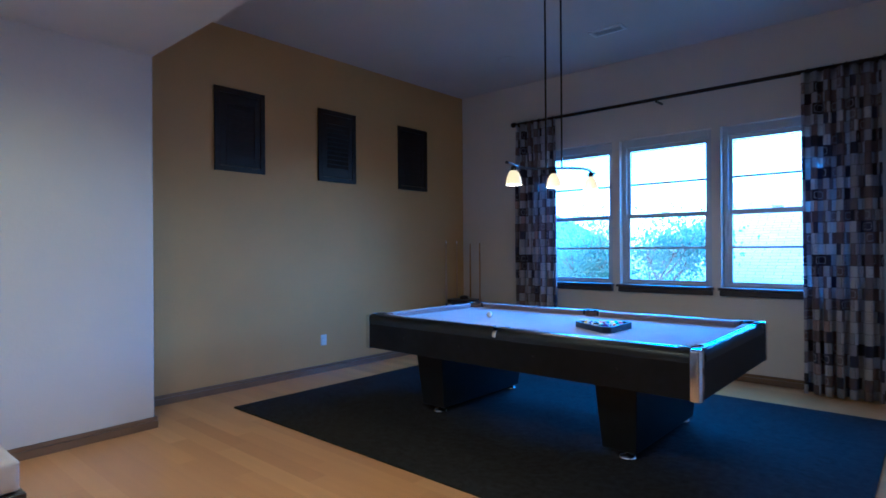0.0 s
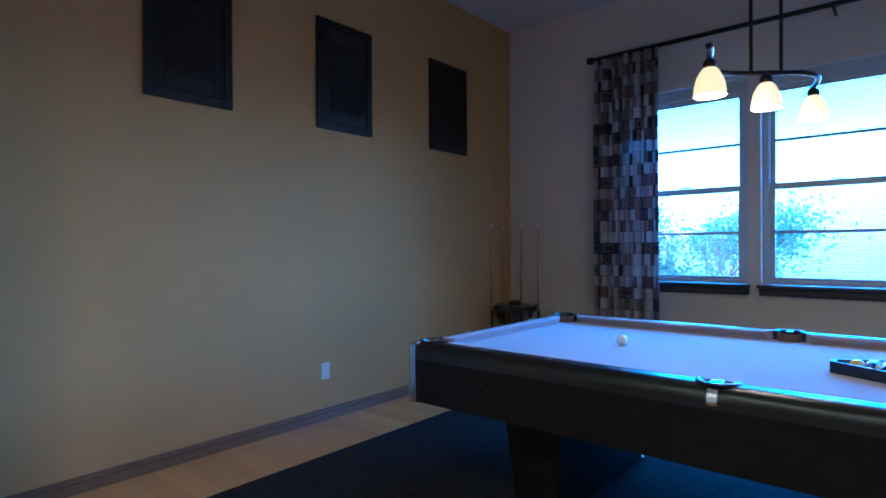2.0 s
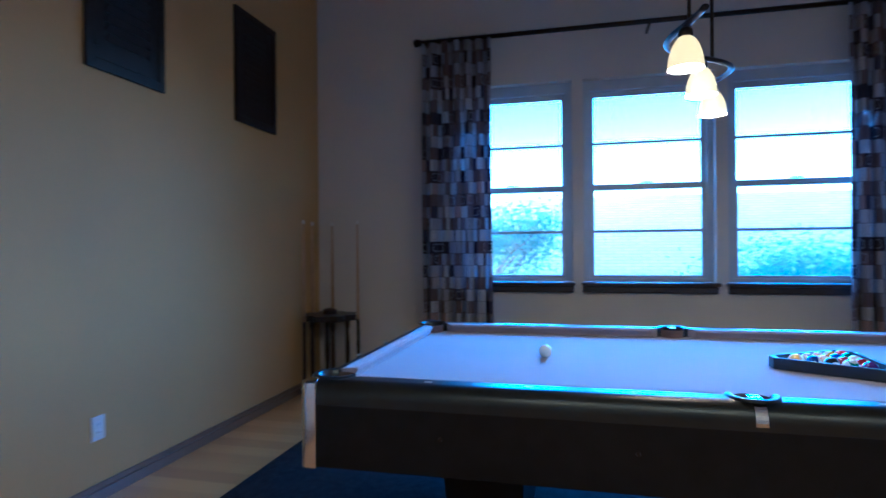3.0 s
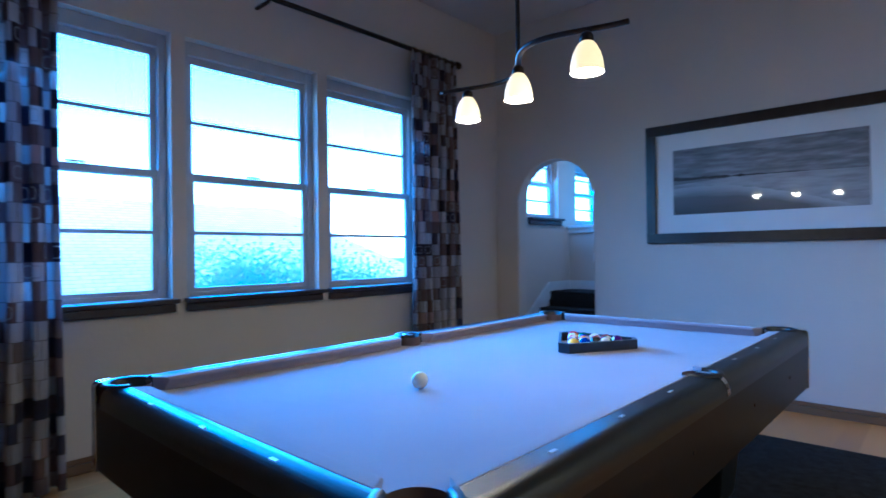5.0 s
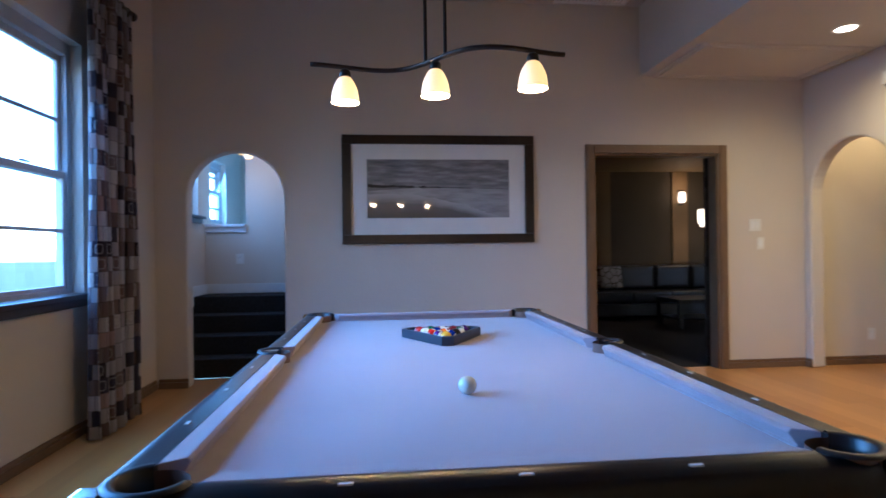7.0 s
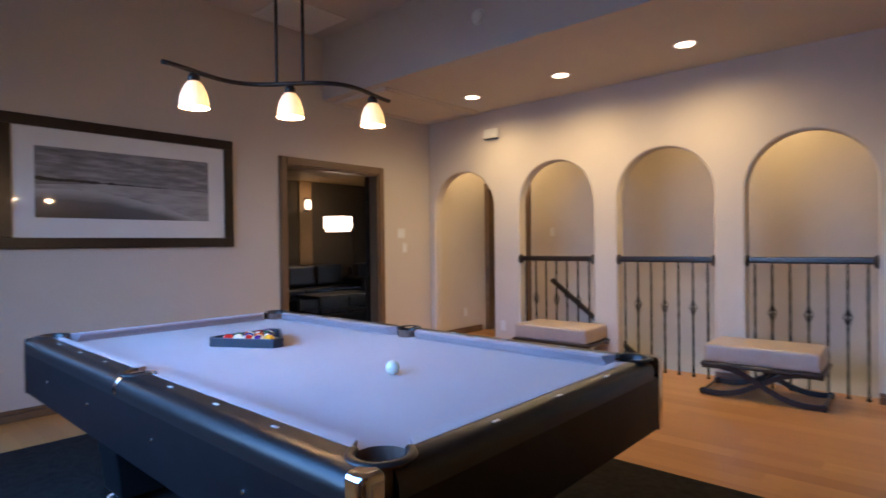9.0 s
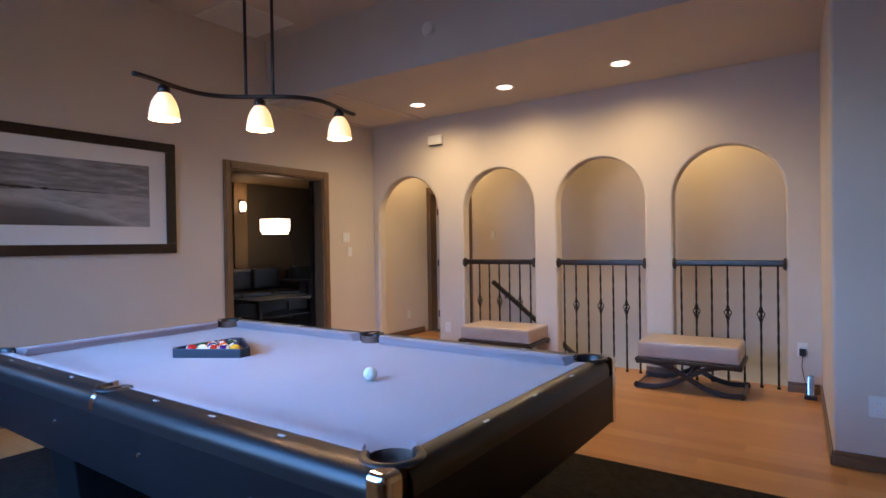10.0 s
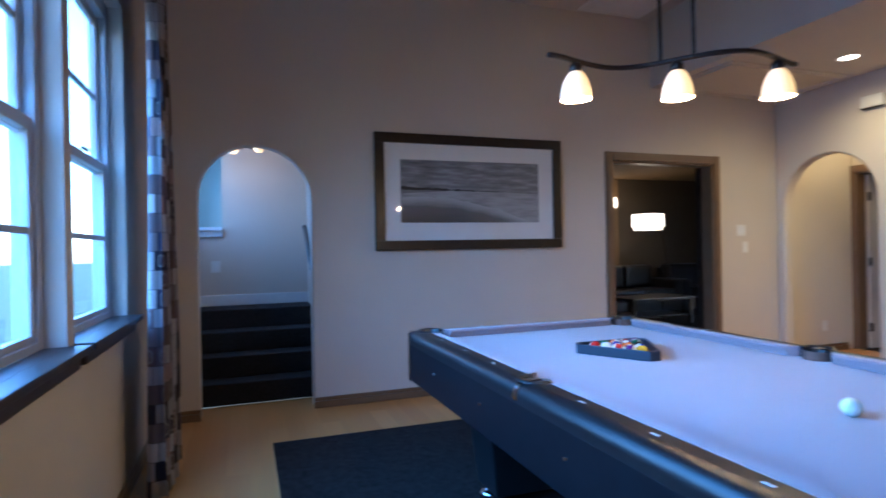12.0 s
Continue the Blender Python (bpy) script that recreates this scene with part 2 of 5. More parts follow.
def landscape_material():
    """A grey photograph of dunes under a clouded sky; object x runs across, z up, from -0.5 to 0.5."""
    k = Nodes("grey dune photograph", 0.35)
    k.b.inputs["Coat Weight"].default_value = 1.0
    k.b.inputs["Coat Roughness"].default_value = 0.03
    tc = k.nt.nodes.new("ShaderNodeTexCoord")
    sp = k.nt.nodes.new("ShaderNodeSeparateXYZ")
    k.nt.links.new(tc.outputs["Generated"], sp.inputs[0])
    x, z = k.math("SUBTRACT", 1.0, sp.outputs[1]), sp.outputs[2]
    mp = k.nt.nodes.new("ShaderNodeMapping")
    mp.inputs["Scale"].default_value = (1.0, 2.4, 6.0)
    k.nt.links.new(tc.outputs["Generated"], mp.inputs["Vector"])
    n = k.add("ShaderNodeTexNoise", Scale=2.2, Detail=6.0, Roughness=0.55)
    k.nt.links.new(mp.outputs[0], n.inputs["Vector"])
    cloud = k.ramp(n.outputs["Fac"], [(0.28, (0.09, 0.09, 0.095)), (0.5, (0.19, 0.19, 0.195)), (0.72, (0.33, 0.33, 0.335))])
    field = k.ramp(n.outputs["Fac"], [(0.3, (0.20, 0.20, 0.205)), (0.5, (0.30, 0.30, 0.305)), (0.7, (0.36, 0.36, 0.365))])
    # a dark dune whose crest falls away to the right
    crest = k.math("SUBTRACT", 0.41, k.math("MULTIPLY", k.math("POWER", k.math("MAXIMUM", k.math("SUBTRACT", x, 0.25), 0.0), 1.6), 0.74))
    below = k.math("ADD", k.math("SUBTRACT", crest, z), k.math("MULTIPLY", k.math("SUBTRACT", n.outputs["Fac"], 0.5), 0.10))
    dune = k.ramp(below, [(0.0, (0.36, 0.36, 0.365)), (0.06, (0.30, 0.30, 0.305)), (0.16, (0.10, 0.10, 0.10)), (0.40, (0.045, 0.045, 0.045))])
    land = k.mix(k.math("GREATER_THAN", below, 0.0), field, dune)
    line = k.math("ADD", z, k.math("MULTIPLY", x, 0.06))
    hill = k.math("MULTIPLY", k.math("GREATER_THAN", line, k.math("ADD", 0.46, k.math("MULTIPLY", x, 0.22))), k.math("LESS_THAN", x, 0.36))
    land = k.mix(k.math("MULTIPLY", hill, 0.7), land, (0.07, 0.07, 0.072, 1))
    c = k.mix(k.math("GREATER_THAN", line, 0.545), land, cloud)
    n3 = k.add("ShaderNodeTexNoise", Scale=22.0, Detail=4.0)
    k.nt.links.new(tc.outputs["Generated"], n3.inputs["Vector"])
    band = k.math("ABSOLUTE", k.math("SUBTRACT", line, 0.55))
    width = k.math("MULTIPLY", k.math("SUBTRACT", n3.outputs["Fac"], 0.26), k.math("MULTIPLY", k.math("MAXIMUM", k.math("SUBTRACT", 0.80, x), 0.02), 0.13))
    trees = k.math("LESS_THAN", band, width)
    k.put(k.mix(trees, c, (0.012, 0.012, 0.012, 1)), k.b.inputs["Base Color"])
    return k.m


def shingle_material():
    k = Nodes("weathered grey shingle", 0.9)
    tc = k.nt.nodes.new("ShaderNodeTexCoord")
    br = k.add("ShaderNodeTexBrick", Scale=1.0)
    br.inputs["Brick Width"].default_value, br.inputs["Row Height"].default_value = 0.45, 0.16
    br.inputs["Mortar Size"].default_value = 0.012
    br.inputs["Color1"].default_value, br.inputs["Color2"].default_value = (0.46, 0.44, 0.42, 1), (0.40, 0.385, 0.37, 1)
    br.inputs["Mortar"].default_value = (0.22, 0.21, 0.20, 1)
    k.nt.links.new(tc.outputs["UV"], br.inputs["Vector"])
    k.put(br.outputs["Color"], k.b.inputs["Base Color"])
    return k.m


M_PLANK = plank_material()
M_CURTAIN = curtain_material()
M_ART = landscape_material()
M_SHINGLE = shingle_material()
M_MATBOARD = material("white mat board under glass", (0.72, 0.70, 0.67), 0.5, var=0.02, scale=6, coat=1.0)
M_STUCCO = material("pale stucco", (0.55, 0.5, 0.42), 0.9, var=0.08, scale=3, bump=0.3, bscale=60)


def leaf_material():
    k = Nodes("thin green leaf", 0.5)
    k.b.inputs["Base Color"].default_value = (0.11, 0.16, 0.11, 1)
    tl = k.nt.nodes.new("ShaderNodeBsdfTranslucent")
    tl.inputs["Color"].default_value = (0.40, 0.52, 0.38, 1)
    mx = k.nt.nodes.new("ShaderNodeMixShader")
    mx.inputs["Fac"].default_value = 0.5
    k.nt.links.new(k.b.outputs["BSDF"], mx.inputs[1])
    k.nt.links.new(tl.outputs["BSDF"], mx.inputs[2])
    k.nt.links.new(mx.outputs["Shader"], k.nt.nodes["Material Output"].inputs["Surface"])
    return k.m


M_LEAF = leaf_material()
M_BARK = material("grey bark", (0.22, 0.18, 0.15), 0.9, var=0.4, scale=12, bump=0.6, bscale=40)
M_GRASS = material("dry lawn", (0.10, 0.12, 0.05), 0.95, var=0.4, scale=2)

# ---------------------------------------------------------------- builders
def link(name, bm, mat, parent=None, smooth=False, turn=True):
    if turn:
        bmesh.ops.recalc_face_normals(bm, faces=bm.faces)
    me = bpy.data.meshes.new(name)
    bm.to_mesh(me)
    bm.free()
    if smooth:
        me.polygons.foreach_set("use_smooth", [True] * len(me.polygons))
    for m in mat if isinstance(mat, (list, tuple)) else [mat]:
        me.materials.append(m)
    ob = new(name, me)
    if parent:
        ob.parent = parent
    return ob


def part(name, bm, mat, parent, label="", smooth=False):
    return tagged(link(name, bm, mat, parent, smooth), label)


def empty(name, loc=(0, 0, 0), rz=0.0):
    ob = new(name)
    ob.matrix_basis = pose(*loc, 0, 0, rz)
    return ob


def box(bm, x0, x1, y0, y1, z0, z1, bevel=0.0, seg=2):
    vs = [bm.verts.new((x, y, z)) for x in (x0, x1) for y in (y0, y1) for z in (z0, z1)]
    fs = [bm.faces.new([vs[i] for i in f]) for f in ((0, 1, 3, 2), (4, 6, 7, 5), (0, 4, 5, 1), (2, 3, 7, 6), (0, 2, 6, 4), (1, 5, 7, 3))]
    if bevel:
        es = list({e for f in fs for e in f.edges})
        bmesh.ops.bevel(bm, geom=es, offset=bevel, segments=seg, profile=0.7, affect="EDGES")
    return bm


def B(x0, x1, y0, y1, z0, z1, bevel=0.0, seg=2):
    return box(bmesh.new(), x0, x1, y0, y1, z0, z1, bevel, seg)


def structure(name, bm, mat, label, category):
    return tagged(link(name, bm, mat), label, category, kind="structure")


def bevelled(ob, width, seg=3, angle=50):
    md = ob.modifiers.new("round", "BEVEL")
    md.width, md.segments, md.limit_method, md.angle_limit = width, seg, "ANGLE", radians(angle)
    return ob


def wall_with_openings(outline, top, thick, place):
    """outline: (u, z) along the wall's foot and round its openings; place(u, d, z) puts a point at depth d."""
    bm = bmesh.new()
    pts = list(outline) + [(outline[-1][0], top), (outline[0][0], top)]
    front = [bm.verts.new(place(u, 0, z)) for u, z in pts]
    back = [bm.verts.new(place(u, thick, z)) for u, z in pts]
    bm.faces.new(front)
    bm.faces.new(back[::-1])
    for k in range(len(pts)):
        n = (k + 1) % len(pts)
        bm.faces.new((front[k], back[k], back[n], front[n]))
    return bm


def arch_outline(u0, u1, spring, peak, n=24):
    """Points of an arch from u0 to u1 whose curve starts at spring and crowns at peak."""
    c, r = (u0 + u1) / 2, (u1 - u0) / 2
    out = [(u0, 0.0)]
    for i in range(n + 1):
        a = math.pi * (1 - i / n)
        out.append((c + r * math.cos(a), spring + (peak - spring) * math.sin(a)))
    out.append((u1, 0.0))
    return out


# ---------------------------------------------------------------- plan
W, E_, N, S = -4.50, 1.098, 6.22, 0.085     # faces of the room's walls
STUB_X, SOFFIT_Y = -3.885, 1.755              # end of the west stub wall, face of the soffit
H, LOW = 3.50, 2.836                         # high and low ceilings
T = 0.14
FAR_Y = -1.12                               # wall behind the stair down

# ---------------------------------------------------------------- shell of the room
floor = structure("floor", B(W - T, E_ + T - 0.001, S - T + 0.001, N + T, -0.22, -0.013), M_DARKWOOD, "oak plank floor with a satin finish", "floor")
bevelled(structure("wall_west", B(W - T, W, SOFFIT_Y - 0.12, N + T, 0, H + 0.04), M_MUSTARD, "mustard yellow painted wall with three recessed shutters", "wall"), 0.004)
def skewed(bm, x_from=-9.0):
    """Leans the run of the short wall a little east towards the arches."""
    for v in bm.verts:
        if v.co.x > x_from:
            v.co.x += 0.045 * (SOFFIT_Y - v.co.y)
    return bm


bevelled(structure("wall_stub", skewed(B(W - T, STUB_X, S - T, SOFFIT_Y, 0, LOW + 0.02), STUB_X - 0.1), M_WALL, "cream painted wall end with a rounded corner", "wall"), 0.02, 4)
structure("ceiling_high", B(W - T, E_ + T, SOFFIT_Y, N + T, H, H + 0.1), M_CEIL, "high painted ceiling with light texture", "ceiling")
structure("ceiling_low", B(W - T, E_ + T, -3.2, SOFFIT_Y, LOW, H + 0.1), M_CEIL, "lower painted ceiling with a dropped front face", "ceiling")
ARCHES = ((-3.564, -2.652), (-2.398, -1.489), (-1.225, -0.315), (0.055, 1.0))
o = [(STUB_X - 0.05, 0.0)]
for u0, u1 in ARCHES:
    o += arch_outline(u0, u1, 2.149 - (u1 - u0) / 2, 2.149)
o.append((E_, 0.0))
bevelled(structure("wall_south", wall_with_openings(o, LOW + 0.04, T, lambda u, d, z: (u, S - d, z)), M_WALL, "cream painted wall with four round arches", "wall"), 0.022, 4)
o = [(-3.2, 0.0), (0.975, 0.0), (0.975, 2.093), (2.227, 2.093), (2.227, 0.0)] + arch_outline(5.11, 5.948, 1.68, 2.095) + [(N + 0.02, 0.0)]
bevelled(structure("wall_east", wall_with_openings(o, H + 0.04, T, lambda u, d, z: (E_ + d, u, z)), M_WALL, "cream painted wall with a doorway and an arch", "wall"), 0.016, 3)

WINDOWS = ((-3.24, -2.245), (-2.155, -1.16), (-1.07, -0.075))
SILL, HEAD = 0.935, 2.59
bm = bmesh.new()
xs = [W] + [v for w in WINDOWS for v in w] + [E_ + T]
for i in range(0, len(xs), 2):
    box(bm, xs[i], xs[i + 1], N, N + 0.16, 0, H)
for a, b in WINDOWS:
    box(bm, a, b, N, N + 0.16, 0, SILL - 0.02)
    box(bm, a, b, N, N + 0.16, HEAD, H)
structure("wall_north", bm, M_WALL, "cream painted wall with three tall windows", "wall")


def sash_window(name, a, b, y, z0, z1, muntins, meeting, sill=True, axis="y"):
    """A white vinyl double hung window between a and b; muntins are heights of thin bars, meeting the sash rail."""
    top = empty(name, ((a + b) / 2, y + 0.05, z0))
    h, hw = z1 - z0, (b - a) / 2
    fr = bmesh.new()
    for x0, x1, zz0, zz1 in ((-hw, -hw + 0.05, 0, h), (hw - 0.05, hw, 0, h), (-hw + 0.05, hw - 0.05, h - 0.085, h), (-hw + 0.05, hw - 0.05, 0, 0.03)):
        box(fr, x0, x1, 0.02, 0.10, zz0, zz1, 0.006)
    part("window_frame", fr, M_VINYL, top)
    gx = hw - 0.067
    for nm, zz0, zz1, yy in (("lower_sash", 0.03, meeting - z0 + 0.025, 0.03), ("upper_sash", meeting - z0 - 0.025, h - 0.085, 0.058)):
        sb = bmesh.new()
        box(sb, -gx - 0.017, -gx + 0.02, yy, yy + 0.028, zz0, zz1, 0.004)
        box(sb, gx - 0.02, gx + 0.017, yy, yy + 0.028, zz0, zz1, 0.004)
        box(sb, -gx + 0.02, gx - 0.02, yy, yy + 0.028, zz0, zz0 + (0.025 if nm == "lower_sash" else 0.045), 0.004)
        box(sb, -gx + 0.02, gx - 0.02, yy, yy + 0.028, zz1 - 0.045, zz1, 0.004)
        for m in muntins:
            if zz0 < m - z0 < zz1:
                box(sb, -gx + 0.02, gx - 0.02, yy + 0.004, yy + 0.02, m - z0 - 0.012, m - z0 + 0.012, 0.002)
        s = part(nm, sb, M_VINYL, top)
        gb = bmesh.new()
        gb.faces.new([gb.verts.new((px, yy + 0.012, pz)) for px, pz in ((-gx + 0.012, zz0 + 0.02), (gx - 0.012, zz0 + 0.02), (gx - 0.012, zz1 - 0.03), (-gx + 0.012, zz1 - 0.03))])
        g = tagged(link("pane", gb, M_GLASS, s, turn=False), "clear window glass")
        g.visible_shadow = False
    if sill:
        sb = bmesh.new()
        box(sb, -hw - 0.02, hw + 0.02, -0.125, -0.0505, -0.028, 0.0, 0.006)
        box(sb, -hw + 0.002, hw - 0.002, -0.051, 0.02, -0.018, -0.0005)
        box(sb, -hw - 0.01, hw + 0.01, -0.09, -0.051, -0.085, -0.030, 0.012)
        part("window_sill", sb, M_SILL, top, "dark brown painted sill and apron")
    lt = bmesh.new()
    box(lt, -0.05, 0.05, 0.012, 0.03, meeting - z0 + 0.026, meeting - z0 + 0.04, 0.004)
    part("latch", lt, M_CHROME, top)
    return tagged(top, "white double hung window with dark sill", "window", "windows of the billiard room", kind="structure")


for i, (a, b) in enumerate(WINDOWS):
    sash_window("window_%d" % (i + 1), a, b, N, SILL, HEAD, (2.075, 1.347), 1.71)


def baseboard(name, x0, x1, y0, y1, side):
    """side: which way the moulding faces."""
    bm = bmesh.new()
    t1, t2 = 0.017, 0.011
    sx, sy = {"e": (1, 0), "w": (-1, 0), "n": (0, 1), "s": (0, -1)}[side]
    for t, z0, z1, bv in ((t1, 0, 0.055, 0.004), (t2, 0.056, 0.086, 0.007)):
        xa, xb = sorted((x0, x1 + sx * t)) if sx else (x0, x1)
        ya, yb = sorted((y0, y1 + sy * t)) if sy else (y0, y1)
        box(bm, xa, xb, ya, yb, z0, z1, bv)
    if name == "baseboard_stub":
        skewed(bm)
    return structure(name, bm, M_TRIM, "taupe painted moulded baseboard", "baseboard")


baseboard("baseboard_west", W, W, SOFFIT_Y + 0.02, N, "e")
baseboard("baseboard_stub", STUB_X, STUB_X, S + 0.02, SOFFIT_Y + 0.017, "e")
baseboard("baseboard_stub_end", W + 0.02, STUB_X - 0.001, SOFFIT_Y, SOFFIT_Y, "n")
baseboard("baseboard_north", W + 0.02, E_ - 0.02, N, N, "s")
baseboard("baseboard_east", E_, E_, 2.31, 5.11, "w")
baseboard("baseboard_east_corner", E_, E_, S, 0.89, "w")
baseboard("baseboard_east_end", E_, E_, 5.948, N - 0.02, "w")
for a, b in ((STUB_X + 0.09, -3.564), (-2.652, -2.398), (-1.489, -1.225), (-0.315, 0.055), (1.0, E_ - 0.02)):
    baseboard("baseboard_pier", a, b, S, S, "n")


def casing(name, place, w0, w1, top, mat=M_TRIM, label="taupe gloss door casing"):
    """Door casing round an opening: place(u, d, z), d out of the wall."""
    bm = bmesh.new()
    cw = 0.083
    for u0, u1, z0, z1 in ((w0 - cw, w0, 0, top + cw), (w1, w1 + cw, 0, top + cw), (w0, w1, top, top + cw)):
        for inset, d in ((0.0, 0.018), (0.018, 0.026)):
            p, q = place(u0 + (inset if u1 - u0 < 0.2 else 0), 0, z0), place(u1 - (inset if u1 - u0 < 0.2 else 0), d, z1 - (inset if u1 - u0 > 0.2 else 0))
            box(bm, *sorted((p[0], q[0])), *sorted((p[1], q[1])), *sorted((p[2], q[2])), 0.005)
    for u0, u1, z0, z1 in ((w0, w0 + 0.018, 0, top), (w1 - 0.018, w1, 0, top), (w0 + 0.018, w1 - 0.018, top - 0.018, top)):
        p, q = place(u0, -T, z0), place(u1, 0.0, z1)
        box(bm, *sorted((p[0], q[0])), *sorted((p[1], q[1])), *sorted((p[2], q[2])), 0.003)
    return structure(name, bm, mat, label, "door casing")


casing("trim_theatre_door", lambda u, d, z: (E_ - d, u, z), 0.975, 2.227, 2.093)

# ---------------------------------------------------------------- hall and stair going down, behind the arches
o = [(-4.2, -2.6), (0.40, -2.6), (0.40, 0.0), (0.40, 2.06), (1.06, 2.06), (1.06, -0.2), (E_ + T, -0.2)]
structure("wall_hall", wall_with_openings(o, LOW, T, lambda u, d, z: (u, FAR_Y - d, z)), M_WALL, "cream painted wall behind the stair", "wall")
casing("trim_hall_door", lambda u, d, z: (u, FAR_Y + d, z), 0.40, 1.06, 2.06)
structure("wall_hall_end", B(-4.2, -4.06, FAR_Y, S - T, -2.6, LOW), M_WALL, "cream painted wall closing the stairwell", "wall")
structure("wall_bedroom", B(-0.4, E_ + T, -3.2, -3.1, -0.2, LOW), M_WALL, "cream painted wall of the far bedroom", "wall")
bm = bmesh.new()
for i in range(14):
    x = 0.0 - 0.27 * i
    box(bm, x - 0.27, x, FAR_Y + 0.002, S - T - 0.002, -0.18 * (i + 1) - 0.1, -0.18 * (i + 1), 0.006)
stair = structure("stair_down", bm, M_CARPET, "carpeted stair going down behind the arches", "stair")
# Unseen panel added to stop sky light reaching the hall through the open bedroom.
structure("bedroom_sky_block", B(-0.5, -0.4, -3.2, FAR_Y - T, -0.3, LOW), M_WALL, "unseen cream panel added to block sky light from the bedroom", "wall")
structure("bedroom_floor", B(-0.4, E_ + T, -3.2, FAR_Y, -0.3, -0.0125), M_DARKWOOD, "oak floor of the far bedroom", "floor")
structure("hall_landing", B(0.0, E_, FAR_Y + 0.001, S - T, -0.3, -0.0125), M_DARKWOOD, "oak landing at the head of the stair", "floor")
baseboard("baseboard_hall", E_, E_, FAR_Y + 0.12, S - T, "w")


def rod_between(bm, p, q, r, seg=10):
    p, q = Vector(p), Vector(q)
    m = Matrix.Translation((p + q) / 2) @ (q - p).to_track_quat("Z", "Y").to_matrix().to_4x4()
    bmesh.ops.create_cone(bm, cap_ends=True, segments=seg, radius1=r, radius2=r, depth=(q - p).length, matrix=m)
    return bm


def ball_at(bm, p, r, u=16, v=10):
    bmesh.ops.create_uvsphere(bm, u_segments=u, v_segments=v, radius=r, matrix=Matrix.Translation(p))
    return bm


def lathe(bm, profile, seg=24, at=(0, 0, 0), closed=False):
    """profile: (radius, z) from bottom to top."""
    rings = [[bm.verts.new((at[0] + r * math.cos(2 * math.pi * i / seg), at[1] + r * math.sin(2 * math.pi * i / seg), at[2] + z)) for i in range(seg)] for r, z in profile]
    for a, b in zip(rings, rings[1:]):
        for i in range(seg):
            bm.faces.new((a[i], a[(i + 1) % seg], b[(i + 1) % seg], b[i]))
    if closed:
        bm.faces.new(rings[0][::-1])
        bm.faces.new(rings[-1])
    return bm


hr = empty("handrail", (0, FAR_Y, 0))
bm = bmesh.new()
box(bm, -1.06, 1.06, -0.025, 0.025, -0.028, 0.028, 0.014, 3)
bar = part("rail_bar", bm, M_DARKWOOD, hr)
ang = math.atan2(0.804 + 0.158, 1.351 - 0.089)
bar.matrix_basis = Matrix.Translation((-0.90, 0.085, 0.13)) @ Matrix.Rotation(-ang, 4, "Y")
for x in (-0.25, -0.9, -1.5):
    z = 0.13 + (x + 0.90) * math.tan(ang)
    part("bracket", rod_between(rod_between(bmesh.new(), (x, 0.0, z - 0.07), (x, 0.085, z - 0.07), 0.008), (x, 0.085, z - 0.075), (x, 0.085, z - 0.015), 0.008), M_BRONZE, hr)
tagged(hr, "dark wooden handrail sloping down the stair wall", "handrail")


def tube(bm, pts, r, seg=8):
    for a, b in zip(pts, pts[1:]):
        rod_between(bm, a, b, r, seg)
    for p in pts[1:-1]:
        ball_at(bm, p, r, seg, 6)
    return bm


def twisted_bar(bm, x, y, z0, z1, knuckle):
    """A square wrought bar with a twist, and a basket at mid height."""
    r, n = 0.0075, 40
    rings = []
    for i in range(n + 1):
        t = i / n
        a = math.radians(45) + (t * 14 if 0.08 < t < 0.92 else (0.08 if t <= 0.08 else 0.92) * 14)
        rings.append([bm.verts.new((x + r * 1.3 * math.cos(a + k * math.pi / 2), y + r * 1.3 * math.sin(a + k * math.pi / 2), z0 + (z1 - z0) * t)) for k in range(4)])
    for a, b in zip(rings, rings[1:]):
        for k in range(4):
            bm.faces.new((a[k], a[(k + 1) % 4], b[(k + 1) % 4], b[k]))
    lathe(bm, [(0.016, 0), (0.016, 0.012), (0.010, 0.02)], 8, (x, y, z0))
    if knuckle:
        zc, hh = z0 + (z1 - z0) * 0.60, 0.055
        for k in range(4):
            prev = None
            for i in range(9):
                t = i / 8
                a = k * math.pi / 2 + t * math.pi
                rr = 0.004 + 0.026 * math.sin(math.pi * t)
                p = (x + rr * math.cos(a), y + rr * math.sin(a), zc + (t - 0.5) * 2 * hh)
                if prev:
                    rod_between(bm, prev, p, 0.0045, 5)
                prev = p
        for s in (-1, 1):
            lathe(bm, [(0.012, -0.008), (0.015, 0.0), (0.012, 0.008)], 8, (x, y, zc + s * hh))
    return bm


